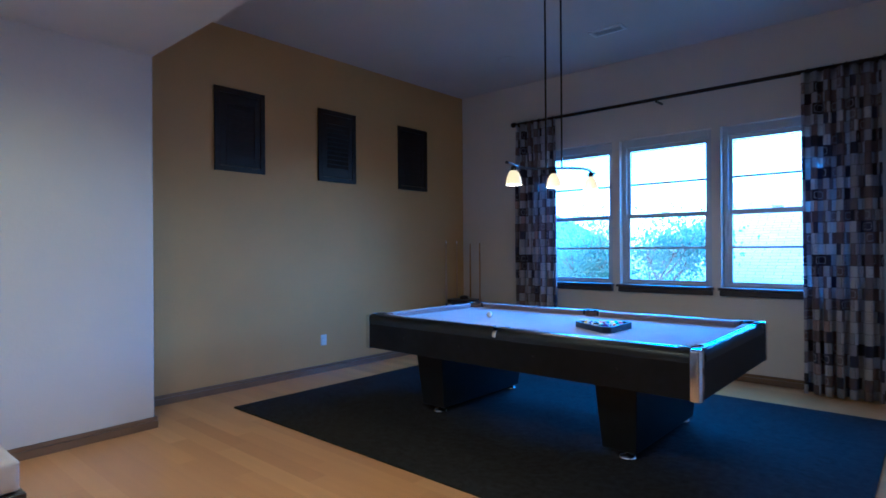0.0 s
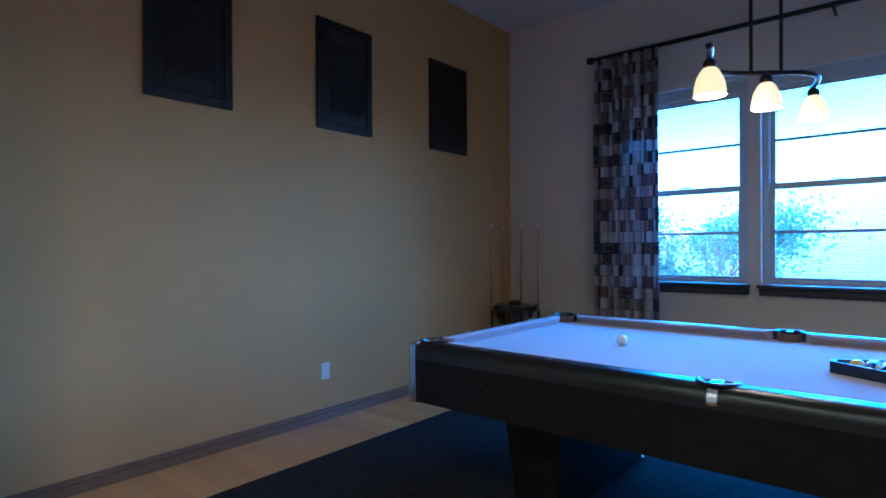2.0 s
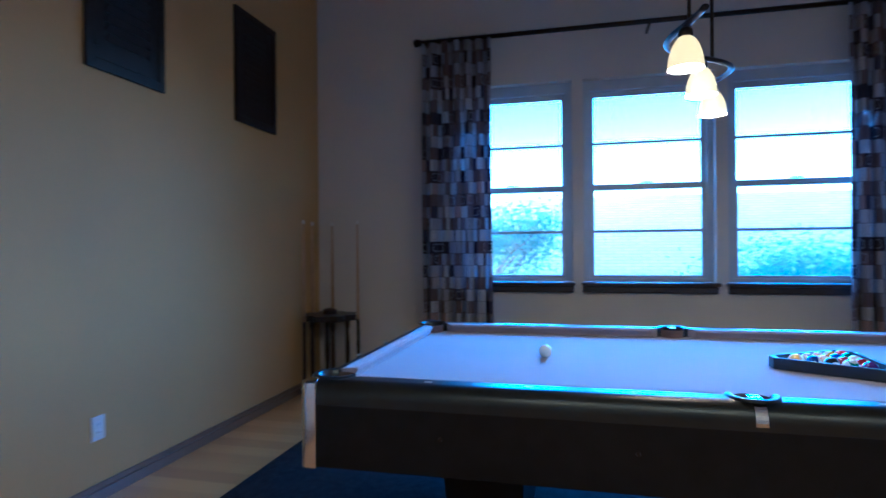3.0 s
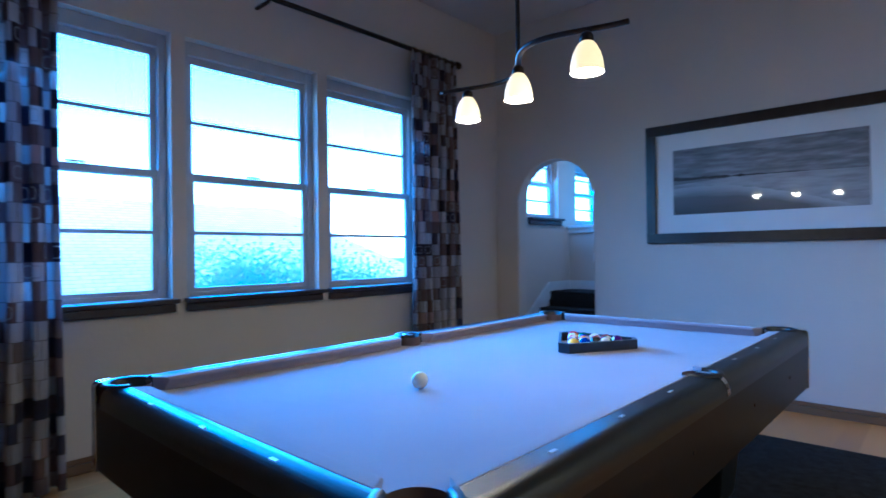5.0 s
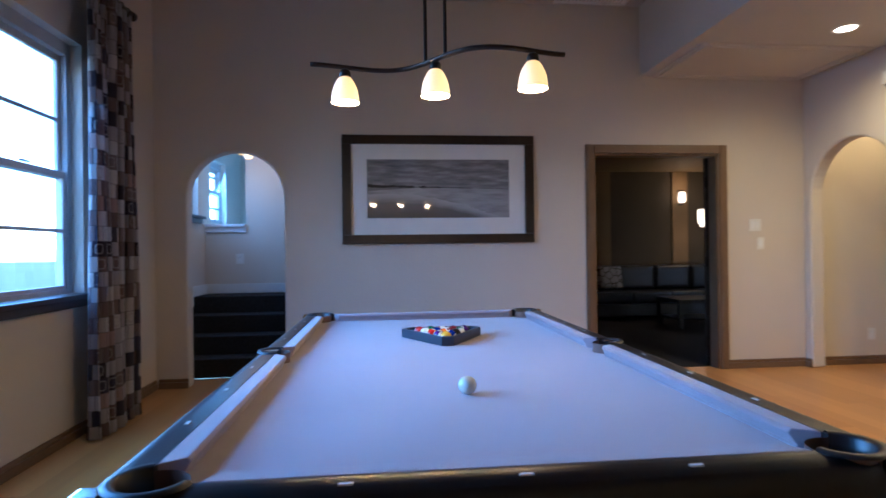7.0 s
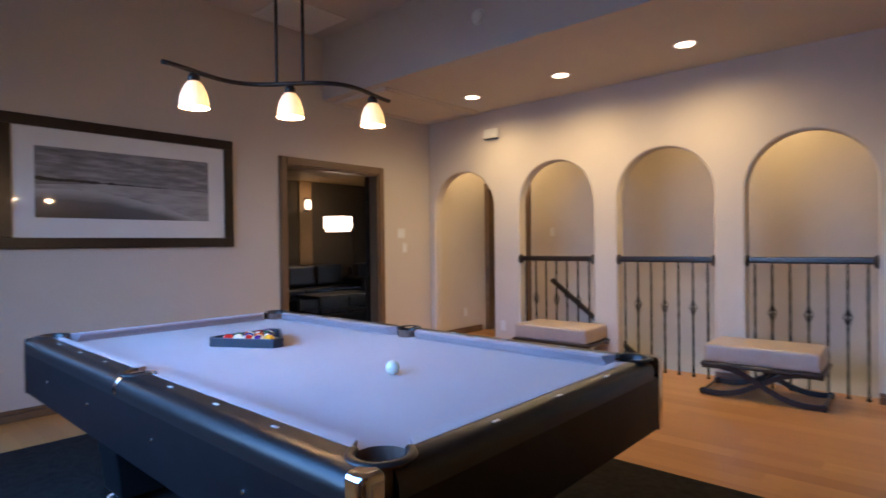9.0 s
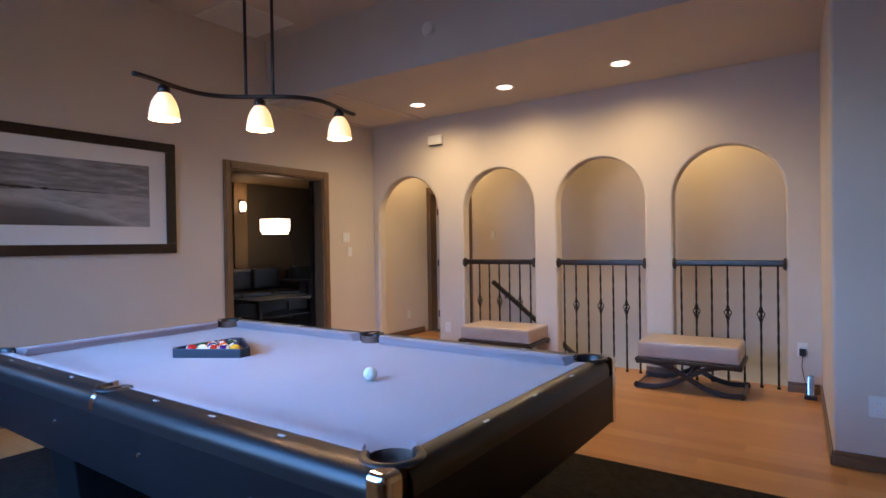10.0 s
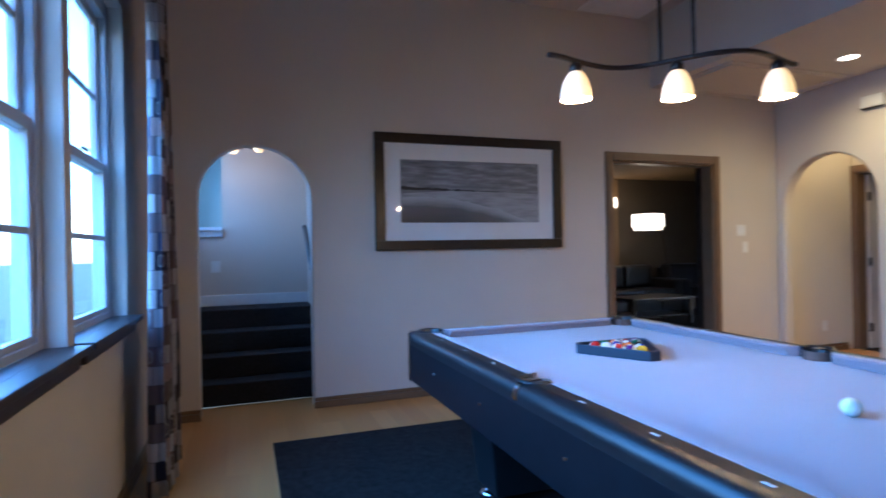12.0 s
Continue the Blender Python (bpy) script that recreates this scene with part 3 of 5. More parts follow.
for u0, u1 in ARCHES[:3]:
    rail = empty("balustrade", ((u0 + u1) / 2, S - 0.03, 0))
    hw = (u1 - u0) / 2
    bm = bmesh.new()
    box(bm, -hw + 0.004, hw - 0.004, -0.03, 0.03, 1.056, 1.112, 0.018, 3)
    part("top_rail", bm, M_DARKWOOD, rail, "dark wooden top rail")
    for s in (-1, 1):
        bm = lathe(bmesh.new(), [(0.052, 0), (0.055, 0.01), (0.046, 0.022), (0.03, 0.026)], 20, closed=True)
        bmesh.ops.rotate(bm, verts=bm.verts, matrix=Matrix.Rotation(radians(-90 * s), 3, "Y"), cent=(0, 0, 0))
        bmesh.ops.translate(bm, verts=bm.verts, vec=(s * (hw - 0.001), 0.012, 1.078))
        part("rosette", bm, M_DARKWOOD, rail)
    for i in range(7):
        x = -hw + (i + 0.5) * 2 * hw / 7
        part("baluster", twisted_bar(bmesh.new(), x, 0.0, 0.0, 1.06, i % 2 == 1), M_IRON, rail)
    tagged(rail, "wrought iron balustrade with twisted bars in an arch", "railing", "balustrades in the arches")


def door_leaf(name, w, h, mat, label, hinges=True):
    d = empty(name)
    bm = bmesh.new()
    box(bm, 0, w, -0.02, 0.02, 0.008, h, 0.003)
    for z0, z1 in ((0.25, 0.95), (1.1, h - 0.2)):
        box(bm, 0.12, w - 0.12, -0.024, 0.024, z0, z1, 0.012)
    part("leaf", bm, mat, d)
    for z in (0.25, h / 2, h - 0.25):
        part("hinge", rod_between(B(-0.02, 0.03, -0.026, -0.0205, z - 0.05, z + 0.05), (-0.008, -0.024, z - 0.05), (-0.008, -0.024, z + 0.05), 0.007), M_BRONZE, d, "dark bronze hinge")
    bm = ball_at(rod_between(bmesh.new(), (w - 0.07, -0.02, 1.0), (w - 0.07, -0.06, 1.0), 0.012), (w - 0.07, -0.07, 1.0), 0.026)
    part("knob", bm, M_BRONZE, d)
    return tagged(d, label, "door", kind="structure")


d = door_leaf("door_hall", 0.62, 2.03, M_WALL, "cream panelled hall door standing open")
d.matrix_basis = pose(1.03, FAR_Y - T - 0.01, 0.0, 0, 0, -97)
d = door_leaf("door_theatre", 0.60, 2.08, M_DARKWOOD, "dark wooden door standing open into the dark room")
d.matrix_basis = pose(E_ + T + 0.05, 1.0, 0.0, 0, 0, -88)

# ---------------------------------------------------------------- dark television room beyond the doorway
RX0, RX1, RY0, RY1, RH = E_ + T, 5.8, -3.4, 3.0, 2.58
structure("theatre_floor", B(RX0 - 0.0, RX1 + 0.1, RY0, RY1, -0.2, 0.0), M_CARPET, "dark carpet of the television room", "floor")
structure("theatre_wall_east", B(RX1, RX1 + 0.1, RY0, RY1, 0, RH), M_BROWNWALL, "dark brown painted wall", "wall")
structure("theatre_wall_south", B(RX0, RX1 + 0.1, RY0 - 0.1, RY0, 0, RH), M_BROWNWALL, "dark brown painted wall", "wall")
structure("theatre_wall_north", B(RX0, RX1 + 0.1, RY1, RY1 + 0.1, 0, RH), M_BROWNWALL, "dark brown painted wall", "wall")
structure("theatre_lining", B(RX0 + 0.001, RX0 + 0.006, 2.42, RY1, 0, RH), M_BROWNWALL, "dark brown painted wall by the door", "wall")
structure("theatre_ceiling", B(RX0, RX1 + 0.1, RY0 - 0.1, RY1 + 0.1, RH, RH + 0.08), M_TAN, "tan painted ceiling of the television room", "ceiling")
for y in (-1.2, 0.28, 1.9):
    structure("pilaster", B(RX1 - 0.03, RX1, y - 0.15, y + 0.15, 0, RH), M_TAN, "tan painted wall strip", "wall")


def sconce(x, y, z):
    s = empty("wall_sconce", (x, y, z))
    part("backplate", B(-0.015, 0.0, -0.05, 0.05, -0.14, 0.14, 0.004), M_BRONZE, s)
    part("glass", lathe(bmesh.new(), [(0.045, -0.1), (0.062, -0.05), (0.066, 0.0), (0.062, 0.05), (0.045, 0.1)], 20, (-0.075, 0, 0)), M_SCONCE, s, "lit frosted glass", True)
    for zz in (-0.108, 0.108):
        part("band", lathe(bmesh.new(), [(0.046, -0.008), (0.05, 0), (0.046, 0.008)], 20, (-0.075, 0, zz), True), M_BRONZE, s)
    part("arm", rod_between(bmesh.new(), (-0.01, 0, -0.108), (-0.075, 0, -0.108), 0.008), M_BRONZE, s)
    return tagged(s, "lit frosted glass sconce on the brown wall", "wall lamp")


sconce(RX1 - 0.031, -1.2, 2.10)
al = empty("arc_floor_lamp", (5.0, -1.42, 0))
part("base", lathe(bmesh.new(), [(0.17, 0), (0.17, 0.02), (0.03, 0.04)], 28, (0.35, -0.75, 0), True), M_CHROME, al)
bm = bmesh.new()
prev = (0.35, -0.75, 0.03)
for i in range(1, 15):
    t = i / 14
    p = (0.35 - 0.35 * t ** 2.0, -0.75 + 0.75 * t ** 2.0, 0.03 + 1.83 * math.sin(min(1.0, t * 1.12) * math.pi / 2) - (0.05 if t > 0.95 else 0))
    rod_between(bm, prev, p, 0.009, 8)
    prev = p
part("arc_stem", bm, M_CHROME, al)
part("upper_shade", lathe(bmesh.new(), [(0.28, 1.60), (0.28, 1.83)], 32), M_DRUM, al, "lit linen drum shade", True)
part("lower_shade", lathe(bmesh.new(), [(0.245, 1.54), (0.245, 1.66)], 32), M_DRUM, al, "lit inner drum shade", True)
part("hanger", rod_between(bmesh.new(), (0, 0, 1.66), (0, 0, 1.86), 0.008), M_CHROME, al)
tagged(al, "arc floor lamp with a lit white drum shade", "floor lamp")


def cushion_block(x0, x1, y0, y1, z0, z1, r=0.06):
    return box(bmesh.new(), x0, x1, y0, y1, z0, z1, r, 4)


def sofa(name, x0, x1, y0, y1, seats, label):
    """A low leather sofa whose back stands along x1."""
    s = empty(name, (x0, y0, 0))
    dx, dy = x1 - x0, y1 - y0
    part("base", cushion_block(0, dx, 0, dy, 0.06, 0.27, 0.03), M_LEATHERB, s)
    w = (dy - 0.36) / seats
    for i in range(seats):
        part("seat_cushion", cushion_block(0, dx - 0.28, 0.18 + i * w + 0.004, 0.18 + (i + 1) * w - 0.004, 0.272, 0.46), M_LEATHERB, s, smooth=True)
        part("back_cushion", cushion_block(dx - 0.36, dx - 0.10, 0.18 + i * w + 0.004, 0.18 + (i + 1) * w - 0.004, 0.462, 0.88, 0.09), M_LEATHERB, s, smooth=True)
    for a, b in ((0, 0.178), (dy - 0.178, dy)):
        part("armrest", cushion_block(0, dx, a, b, 0.10, 0.62, 0.07), M_LEATHERB, s, smooth=True)
    part("back_frame", cushion_block(dx - 0.098, dx, 0.18, dy - 0.18, 0.272, 0.80, 0.03), M_LEATHERB, s)
    for x in (0.06, dx - 0.06):
        for y in (0.06, dy - 0.06):
            part("foot", B(x - 0.03, x + 0.03, y - 0.03, y + 0.03, 0, 0.06), M_DARKPL, s)
    return tagged(s, label, "sofa")


sofa("sofa", 4.78, 5.72, -2.0, 1.0, 4, "black leather sofa against the brown wall")
sofa("sofa", 4.78, 5.72, -3.2, -2.04, 1, "black leather corner seat beside the sofa")
ct = empty("coffee_table", (4.0, -0.6, 0))
part("tabletop", B(-0.35, 0.35, -0.6, 0.6, 0.38, 0.43, 0.008), M_BLACK, ct)
for x in (-0.3, 0.3):
    for y in (-0.55, 0.55):
        part("leg", B(x - 0.03, x + 0.03, y - 0.03, y + 0.03, 0, 0.38), M_BLACK, ct)
part("lower_shelf", B(-0.3, 0.3, -0.55, 0.55, 0.12, 0.145), M_BLACK, ct)
tagged(ct, "glossy black low table before the sofa", "table")


def patterned_material():
    k = Nodes("floral pillow print", 0.9)
    tc = k.nt.nodes.new("ShaderNodeTexCoord")
    v = k.add("ShaderNodeTexVoronoi", Scale=9.0)
    v.feature = "DISTANCE_TO_EDGE"
    k.nt.links.new(tc.outputs["Object"], v.inputs["Vector"])
    k.put(k.ramp(v.outputs["Distance"], [(0.03, (0.02, 0.02, 0.02)), (0.08, (0.45, 0.42, 0.36))]), k.b.inputs["Base Color"])
    return k.m


M_PILLOW = patterned_material()
pl = tagged(link("throw_pillow", cushion_block(-0.06, 0.06, -0.21, 0.21, 0, 0.40, 0.055), M_PILLOW, smooth=True), "pale floral print pillow leaning on the sofa back", "pillow")
pl.matrix_basis = pose(5.24, 0.36, 0.475, 0, 14, 0)

# ---------------------------------------------------------------- stair going up, behind the east arch
SX0, SX1, SY0, SY1 = E_ + T, 2.70, 4.98, 6.29
bm = bmesh.new()
for y0, y1, z0, z1 in ((SY0, 5.83, 0, 3.6), (5.83, SY1, 0, 1.425)):
    box(bm, SX1, SX1 + 0.1, y0, y1, z0, z1)
structure("landing_wall_far", bm, M_WALL, "cream painted wall above the landing", "wall")
structure("landing_wall_south", B(SX0, SX1 + 0.1, SY0 - 0.1, SY0, 0, 3.6), M_WALL, "cream painted wall of the stair", "wall")
bm = bmesh.new()
LW0, LW1, LZ0, LZ1 = 1.78, 2.46, 1.60, 2.44
for x0, x1, z0, z1 in ((SX0, LW0, 0, 3.6), (LW1, SX1, 0, 3.6), (LW0, LW1, 0, LZ0), (LW0, LW1, LZ1, 3.6)):
    box(bm, x0, x1, SY1, SY1 + 0.12, z0, z1)
structure("landing_wall_north", bm, M_WALL, "cream painted stair wall with a window", "wall")
structure("landing_wall_return", B(SX0, SX0 + 0.02, N + 0.02, SY1, 0, 3.6), M_WALL, "cream painted wall return", "wall")
structure("landing_ceiling", B(SX0, SX1 + 0.1, SY0 - 0.1, SY1 + 0.12, 3.6, 3.7), M_CEIL, "painted ceiling over the stair", "ceiling")
sash_window("window_4", LW0, LW1, SY1 - 0.01, LZ0, LZ1, (1.81, 2.23), 2.02)
st = empty("stair_up", (0, 0, 0))
for i in range(4):
    x = 1.47 + 0.25 * i
    x1 = SX1 if i == 3 else x + 0.275
    bm = bmesh.new()
    box(bm, x, x1, SY0 + 0.002, SY1 - 0.002, 0.18 * i, 0.18 * (i + 1), 0.012, 3)
    part("step", bm, M_CARPET, st)
tagged(st, "dark carpeted steps rising to a landing", "stair", kind="structure")
structure("stair_foot_floor", B(SX0 - 0.001, 1.49, SY0, SY1, -0.1, -0.0125), M_DARKWOOD, "oak floor at the foot of the stair", "floor")
structure("landing_baseboard", B(SX1 - 0.018, SX1, SY0, SY1, 0.72, 0.83, 0.005), M_WHITE, "white baseboard on the landing", "baseboard")
bm = box(bmesh.new(), SX1 - 0.05, SX1 + 0.14, 5.832, SY1 - 0.002, 1.49, 1.525, 0.008)
box(bm, SX1 - 0.025, SX1 + 0.12, 5.832, SY1 - 0.002, 1.43, 1.49, 0.008)
structure("chair_rail", bm, M_WHITE, "white moulded cap on the landing half wall", "trim")
bm = bmesh.new()
vs = [bm.verts.new((x, SY1 - d, z)) for d in (0.001, 0.022) for x, z in ((1.30, 0.0), (1.47, 0.0), (2.3, 0.70), (SX1 - 0.02, 0.72), (SX1 - 0.02, 0.83), (2.2, 0.83), (1.30, 0.16))]
bm.faces.new(vs[:7])
bm.faces.new(vs[7:][::-1])
for i in range(7):
    bm.faces.new((vs[i], vs[7 + i], vs[7 + (i + 1) % 7], vs[(i + 1) % 7]))
structure("stair_skirt", bm, M_WHITE, "white skirting following the steps", "trim")
hr = empty("handrail", (0, SY0, 0))
part("rail_bar", tube(bmesh.new(), [(1.38, 0.08, 0.98), (1.42, 0.08, 1.03), (2.1, 0.08, 1.50), (2.16, 0.08, 1.50)], 0.022, 12), M_DARKWOOD, hr, smooth=True)
for x in (1.55, 1.95):
    z = 1.03 + (x - 1.42) * 0.69
    part("bracket", rod_between(rod_between(bmesh.new(), (x, 0.0, z - 0.07), (x, 0.08, z - 0.07), 0.008), (x, 0.08, z - 0.075), (x, 0.08, z - 0.015), 0.008), M_BRONZE, hr)
tagged(hr, "dark wooden handrail rising beside the carpeted steps", "handrail")
# upper flight beyond the half wall, with a second window
UX = 4.3
bm = bmesh.new()
for x0, x1, z0, z1 in ((SX1, 2.90, 0, 3.6), (3.56, UX + 0.1, 0, 3.6), (2.90, 3.56, 0, 1.56), (2.90, 3.56, 2.34, 3.6)):
    box(bm, x0, x1, SY1, SY1 + 0.12, z0, z1)
structure("upper_wall_north", bm, M_WALL, "cream painted wall of the upper flight with a window", "wall")
structure("upper_wall_far", B(UX, UX + 0.1, 5.38, SY1, 0, 3.6), M_WALL, "cream painted wall closing the upper flight", "wall")
structure("upper_wall_south", B(SX1 + 0.1, UX, 5.38, 5.48, 0, 3.6), M_WALL, "cream painted side wall of the upper flight", "wall")
structure("upper_ceiling", B(SX1 + 0.1, UX + 0.1, 5.38, SY1 + 0.12, 3.6, 3.7), M_CEIL, "painted ceiling of the upper flight", "ceiling")
structure("upper_floor", B(SX1 + 0.1, UX, 5.48, SY1, 0.9, 1.0), M_CARPET, "dark carpet of the upper flight", "floor")
sash_window("window_5", 2.90, 3.56, SY1 - 0.01, 1.56, 2.34, (1.75, 2.15), 1.95, sill=False)
ch = empty("chandelier", (2.2, 5.63, 2.25))
part("stem", rod_between(bmesh.new(), (0, 0, 0.05), (0, 0, 1.29), 0.008), M_BRONZE, ch)
part("canopy", lathe(bmesh.new(), [(0.06, 1.27), (0.05, 1.30)], 16, closed=True), M_BRONZE, ch)
part("hub", ball_at(bmesh.new(), (0, 0, 0.03), 0.03), M_BRONZE, ch)
for k in range(3):
    a = k * 2.094 + 0.5
    c, s_ = math.cos(a), math.sin(a)
    part("arm", rod_between(bmesh.new(), (0, 0, 0.03), (0.15 * c, 0.15 * s_, 0.0), 0.006), M_BRONZE, ch)
    part("glass_shade", lathe(bmesh.new(), [(0.03, 0.0), (0.07, 0.06), (0.075, 0.085)], 18, (0.16 * c, 0.16 * s_, -0.02)), M_SHADE, ch, "lit amber glass bowl", True)
tagged(ch, "small bronze chandelier with lit amber bowls", "chandelier")

# ---------------------------------------------------------------- billiard table
TX, TY, BED, TOP = -1.728, 3.958, 0.745, 0.790
NX, NY, OX, OY = 1.262, 0.630, 1.372, 0.778      # cushion noses and outer edge, from the middle

rug = bmesh.new()
box(rug, -3.92, 0.34, 2.41, 5.465, -0.0125, 0.012, 0.005, 2)
tagged(link("area_rug", rug, M_RUG), "charcoal low pile rug under the billiard table", "rug")

table = empty("billiard_table", (TX, TY, 0))
POCKETS = [(sx * (NX + 0.03), sy * (NY + 0.03), 0.066) for sx in (-1, 1) for sy in (-1, 1)] + [(0, sy * (NY + 0.062), 0.058) for sy in (-1, 1)]


def carve(bm, cutters, name):
    """The mesh less the upright cylinders (x, y, r, z0, z1)."""
    cb = bmesh.new()
    for x, y, r, z0, z1 in cutters:
        bmesh.ops.create_cone(cb, cap_ends=True, segments=32, radius1=r, radius2=r, depth=z1 - z0, matrix=Matrix.Translation((x, y, (z0 + z1) / 2)))
    ma, mb = bpy.data.meshes.new("body"), bpy.data.meshes.new("cutter")
    bmesh.ops.recalc_face_normals(bm, faces=bm.faces)
    bm.to_mesh(ma), cb.to_mesh(mb)
    bm.free(), cb.free()
    oa, ob = new("body", ma), new("cutter", mb)
    md = oa.modifiers.new("cut", "BOOLEAN")
    md.operation, md.solver, md.object = "DIFFERENCE", "EXACT", ob
    me = bpy.data.meshes.new_from_object(oa.evaluated_get(bpy.context.evaluated_depsgraph_get()))
    out = bmesh.new()
    out.from_mesh(me)
    bpy.data.objects.remove(oa), bpy.data.objects.remove(ob)
    for m in (ma, mb, me):
        bpy.data.meshes.remove(m)
    return out


cut = [(x, y, r, BED - 0.10, TOP + 0.05) for x, y, r in POCKETS]


def flat_faced(ob):
    """Smooth over rounded edges only."""
    ob.data.set_sharp_from_angle(angle=radians(35))
    ob.modifiers.new("normals", "WEIGHTED_NORMAL").keep_sharp = True


def rounded_rail(x0, x1, y0, y1, axis):
    """A rail whose outer upper edge is a wide bullnose."""
    bm = box(bmesh.new(), x0, x1, y0, y1, 0.715, TOP)
    lo, hi = ((x0, x1), (y0, y1))[axis]
    outer = hi if abs(hi) > abs(lo) else lo
    edge = [e for e in bm.edges if all(abs(v.co[axis] - outer) < 1e-4 and abs(v.co.z - TOP) < 1e-4 for v in e.verts)]
    bmesh.ops.bevel(bm, geom=edge, offset=0.052, segments=12, affect="EDGES", profile=0.5)
    return bm


# rails: long and short lengths of black wood with a rounded outer edge
ri = 0.052
for y0, y1 in ((NY + ri, OY), (-OY, -NY - ri)):
    flat_faced(part("long_rail", carve(rounded_rail(-OX + 0.05, OX - 0.05, y0, y1, 1), cut, "rail"), M_BLACK, table, "black lacquered rail", True))
for x0, x1 in ((NX + ri, OX), (-OX, -NX - ri)):
    flat_faced(part("end_rail", carve(rounded_rail(x0, x1, -NY - ri + 0.0005, NY + ri - 0.0005, 0), cut, "rail"), M_BLACK, table, "black lacquered rail", True))
g = 0.0015
for x0, x1, y0, y1 in ((-OX + 0.05, OX - 0.05, OY - 0.032, OY - g), (-OX + 0.05, OX - 0.05, -OY + g, -OY + 0.032), (OX - 0.032, OX - g, -OY + 0.05, OY - 0.05), (-OX + g, -OX + 0.032, -OY + 0.05, OY - 0.05)):
    part("apron", B(x0, x1, y0, y1, 0.512, 0.7145, 0.002), M_APRON, table)
part("underframe", B(-OX + 0.05, OX - 0.05, -OY + 0.05, OY - 0.05, 0.56, 0.63), M_BLACK, table)
slab = carve(B(-NX - ri - 0.01, NX + ri + 0.01, -NY - ri - 0.01, NY + ri + 0.01, 0.70, BED), cut, "bed")
part("bed_cloth", slab, M_CLOTH, table, "stretched grey lilac cloth")


def cushion(length, m):
    """A cloth covered cushion with mitred ends; nose along +y at y = 0."""
    bm = bmesh.new()
    h = length / 2
    prof = ((-ri + 0.001, 0.001), (-ri + 0.001, 0.046), (-0.006, 0.045), (0.0, 0.036), (-0.014, 0.0105), (-0.014, 0.001))
    rows = []
    for s in (-1, 1):
        rows.append([bm.verts.new((s * (h - (0.0 if y < -0.03 else 0.036 * (y + ri) / ri)), y, z)) for y, z in prof])
    n = len(prof)
    for i in range(n):
        bm.faces.new((rows[0][i], rows[1][i], rows[1][(i + 1) % n], rows[0][(i + 1) % n]))
    bm.faces.new(rows[0]), bm.faces.new(rows[1][::-1])
    bmesh.ops.transform(bm, matrix=m, verts=bm.verts)
    return bm


for sx in (-1, 1):
    for sy, rz in ((1, 0), (-1, 180)):
        bevelled(part("cushion", cushion(1.14, pose(sx * 0.644, sy * NY, BED, 0, 0, rz + 180)), M_CLOTH, table, "cloth covered cushion"), 0.003, 2, 30)
for sx, rz in ((1, -90), (-1, 90)):
    bevelled(part("cushion", cushion(1.16, pose(sx * NX, 0, BED, 0, 0, rz + 180)), M_CLOTH, table, "cloth covered cushion"), 0.003, 2, 30)


def pocket_cup(x, y, r, facing, span):
    """An open black cup with a horseshoe rim open towards the playing field."""
    cup = bmesh.new()
    lathe(cup, [(0.012, -0.095), (r - 0.012, -0.09), (r - 0.003, -0.05), (r - 0.002, -0.006)], 32, (x, y, TOP))
    bm = bmesh.new()
    n = 26
    rings = []
    for i in range(n + 1):
        a = facing + math.pi - span / 2 + span * i / n
        c, s = math.cos(a), math.sin(a)
        rings.append([bm.verts.new((x + rr * c, y + rr * s, TOP + z)) for rr, z in ((r - 0.006, -0.045), (r - 0.008, 0.001), (r - 0.002, 0.006), (r + 0.012, 0.006), (r + 0.016, -0.001))])
    for p, q in zip(rings, rings[1:]):
        for i in range(4):
            bm.faces.new((p[i], p[i + 1], q[i + 1], q[i]))
    return cup, bm


for x, y, r in POCKETS:
    corner = abs(x) > 0.1
    facing = math.atan2(-y, -x) if corner else (math.pi / 2 if y < 0 else -math.pi / 2)
    if corner:
        facing = math.atan2(-1 if y > 0 else 1, -1 if x > 0 else 1)
    cup, rim = pocket_cup(x, y, r, facing, math.radians(235 if corner else 205))
    p = part("pocket", cup, M_POCKET, table, "tan leather pocket cup", True)
    part("pocket_rim", rim, M_DARKPL, p, "black rubber horseshoe rim", True)
for i in range(-3, 4):
    if i == 0:
        continue
    for sy in (-1, 1):
        bm = bmesh.new()
        bmesh.ops.create_cone(bm, cap_ends=True, segments=4, radius1=0.013, radius2=0.013, depth=0.003, matrix=Matrix.Translation((i * 0.3175, sy * (NY + 0.083), TOP + 0.0003)) @ Matrix.Diagonal((1.35, 0.5, 1, 1)) @ Matrix.Rotation(radians(45), 4, "Z"))
        part("sight", bm, M_PEARL, table, "pearl diamond sight")
for i in (-1, 0, 1):
    for sx in (-1, 1):
        bm = bmesh.new()
        bmesh.ops.create_cone(bm, cap_ends=True, segments=4, radius1=0.013, radius2=0.013, depth=0.003, matrix=Matrix.Translation((sx * (NX + 0.09), i * 0.3175, TOP + 0.0003)) @ Matrix.Diagonal((0.5, 1.35, 1, 1)) @ Matrix.Rotation(radians(45), 4, "Z"))
        part("sight", bm, M_PEARL, table, "pearl diamond sight")
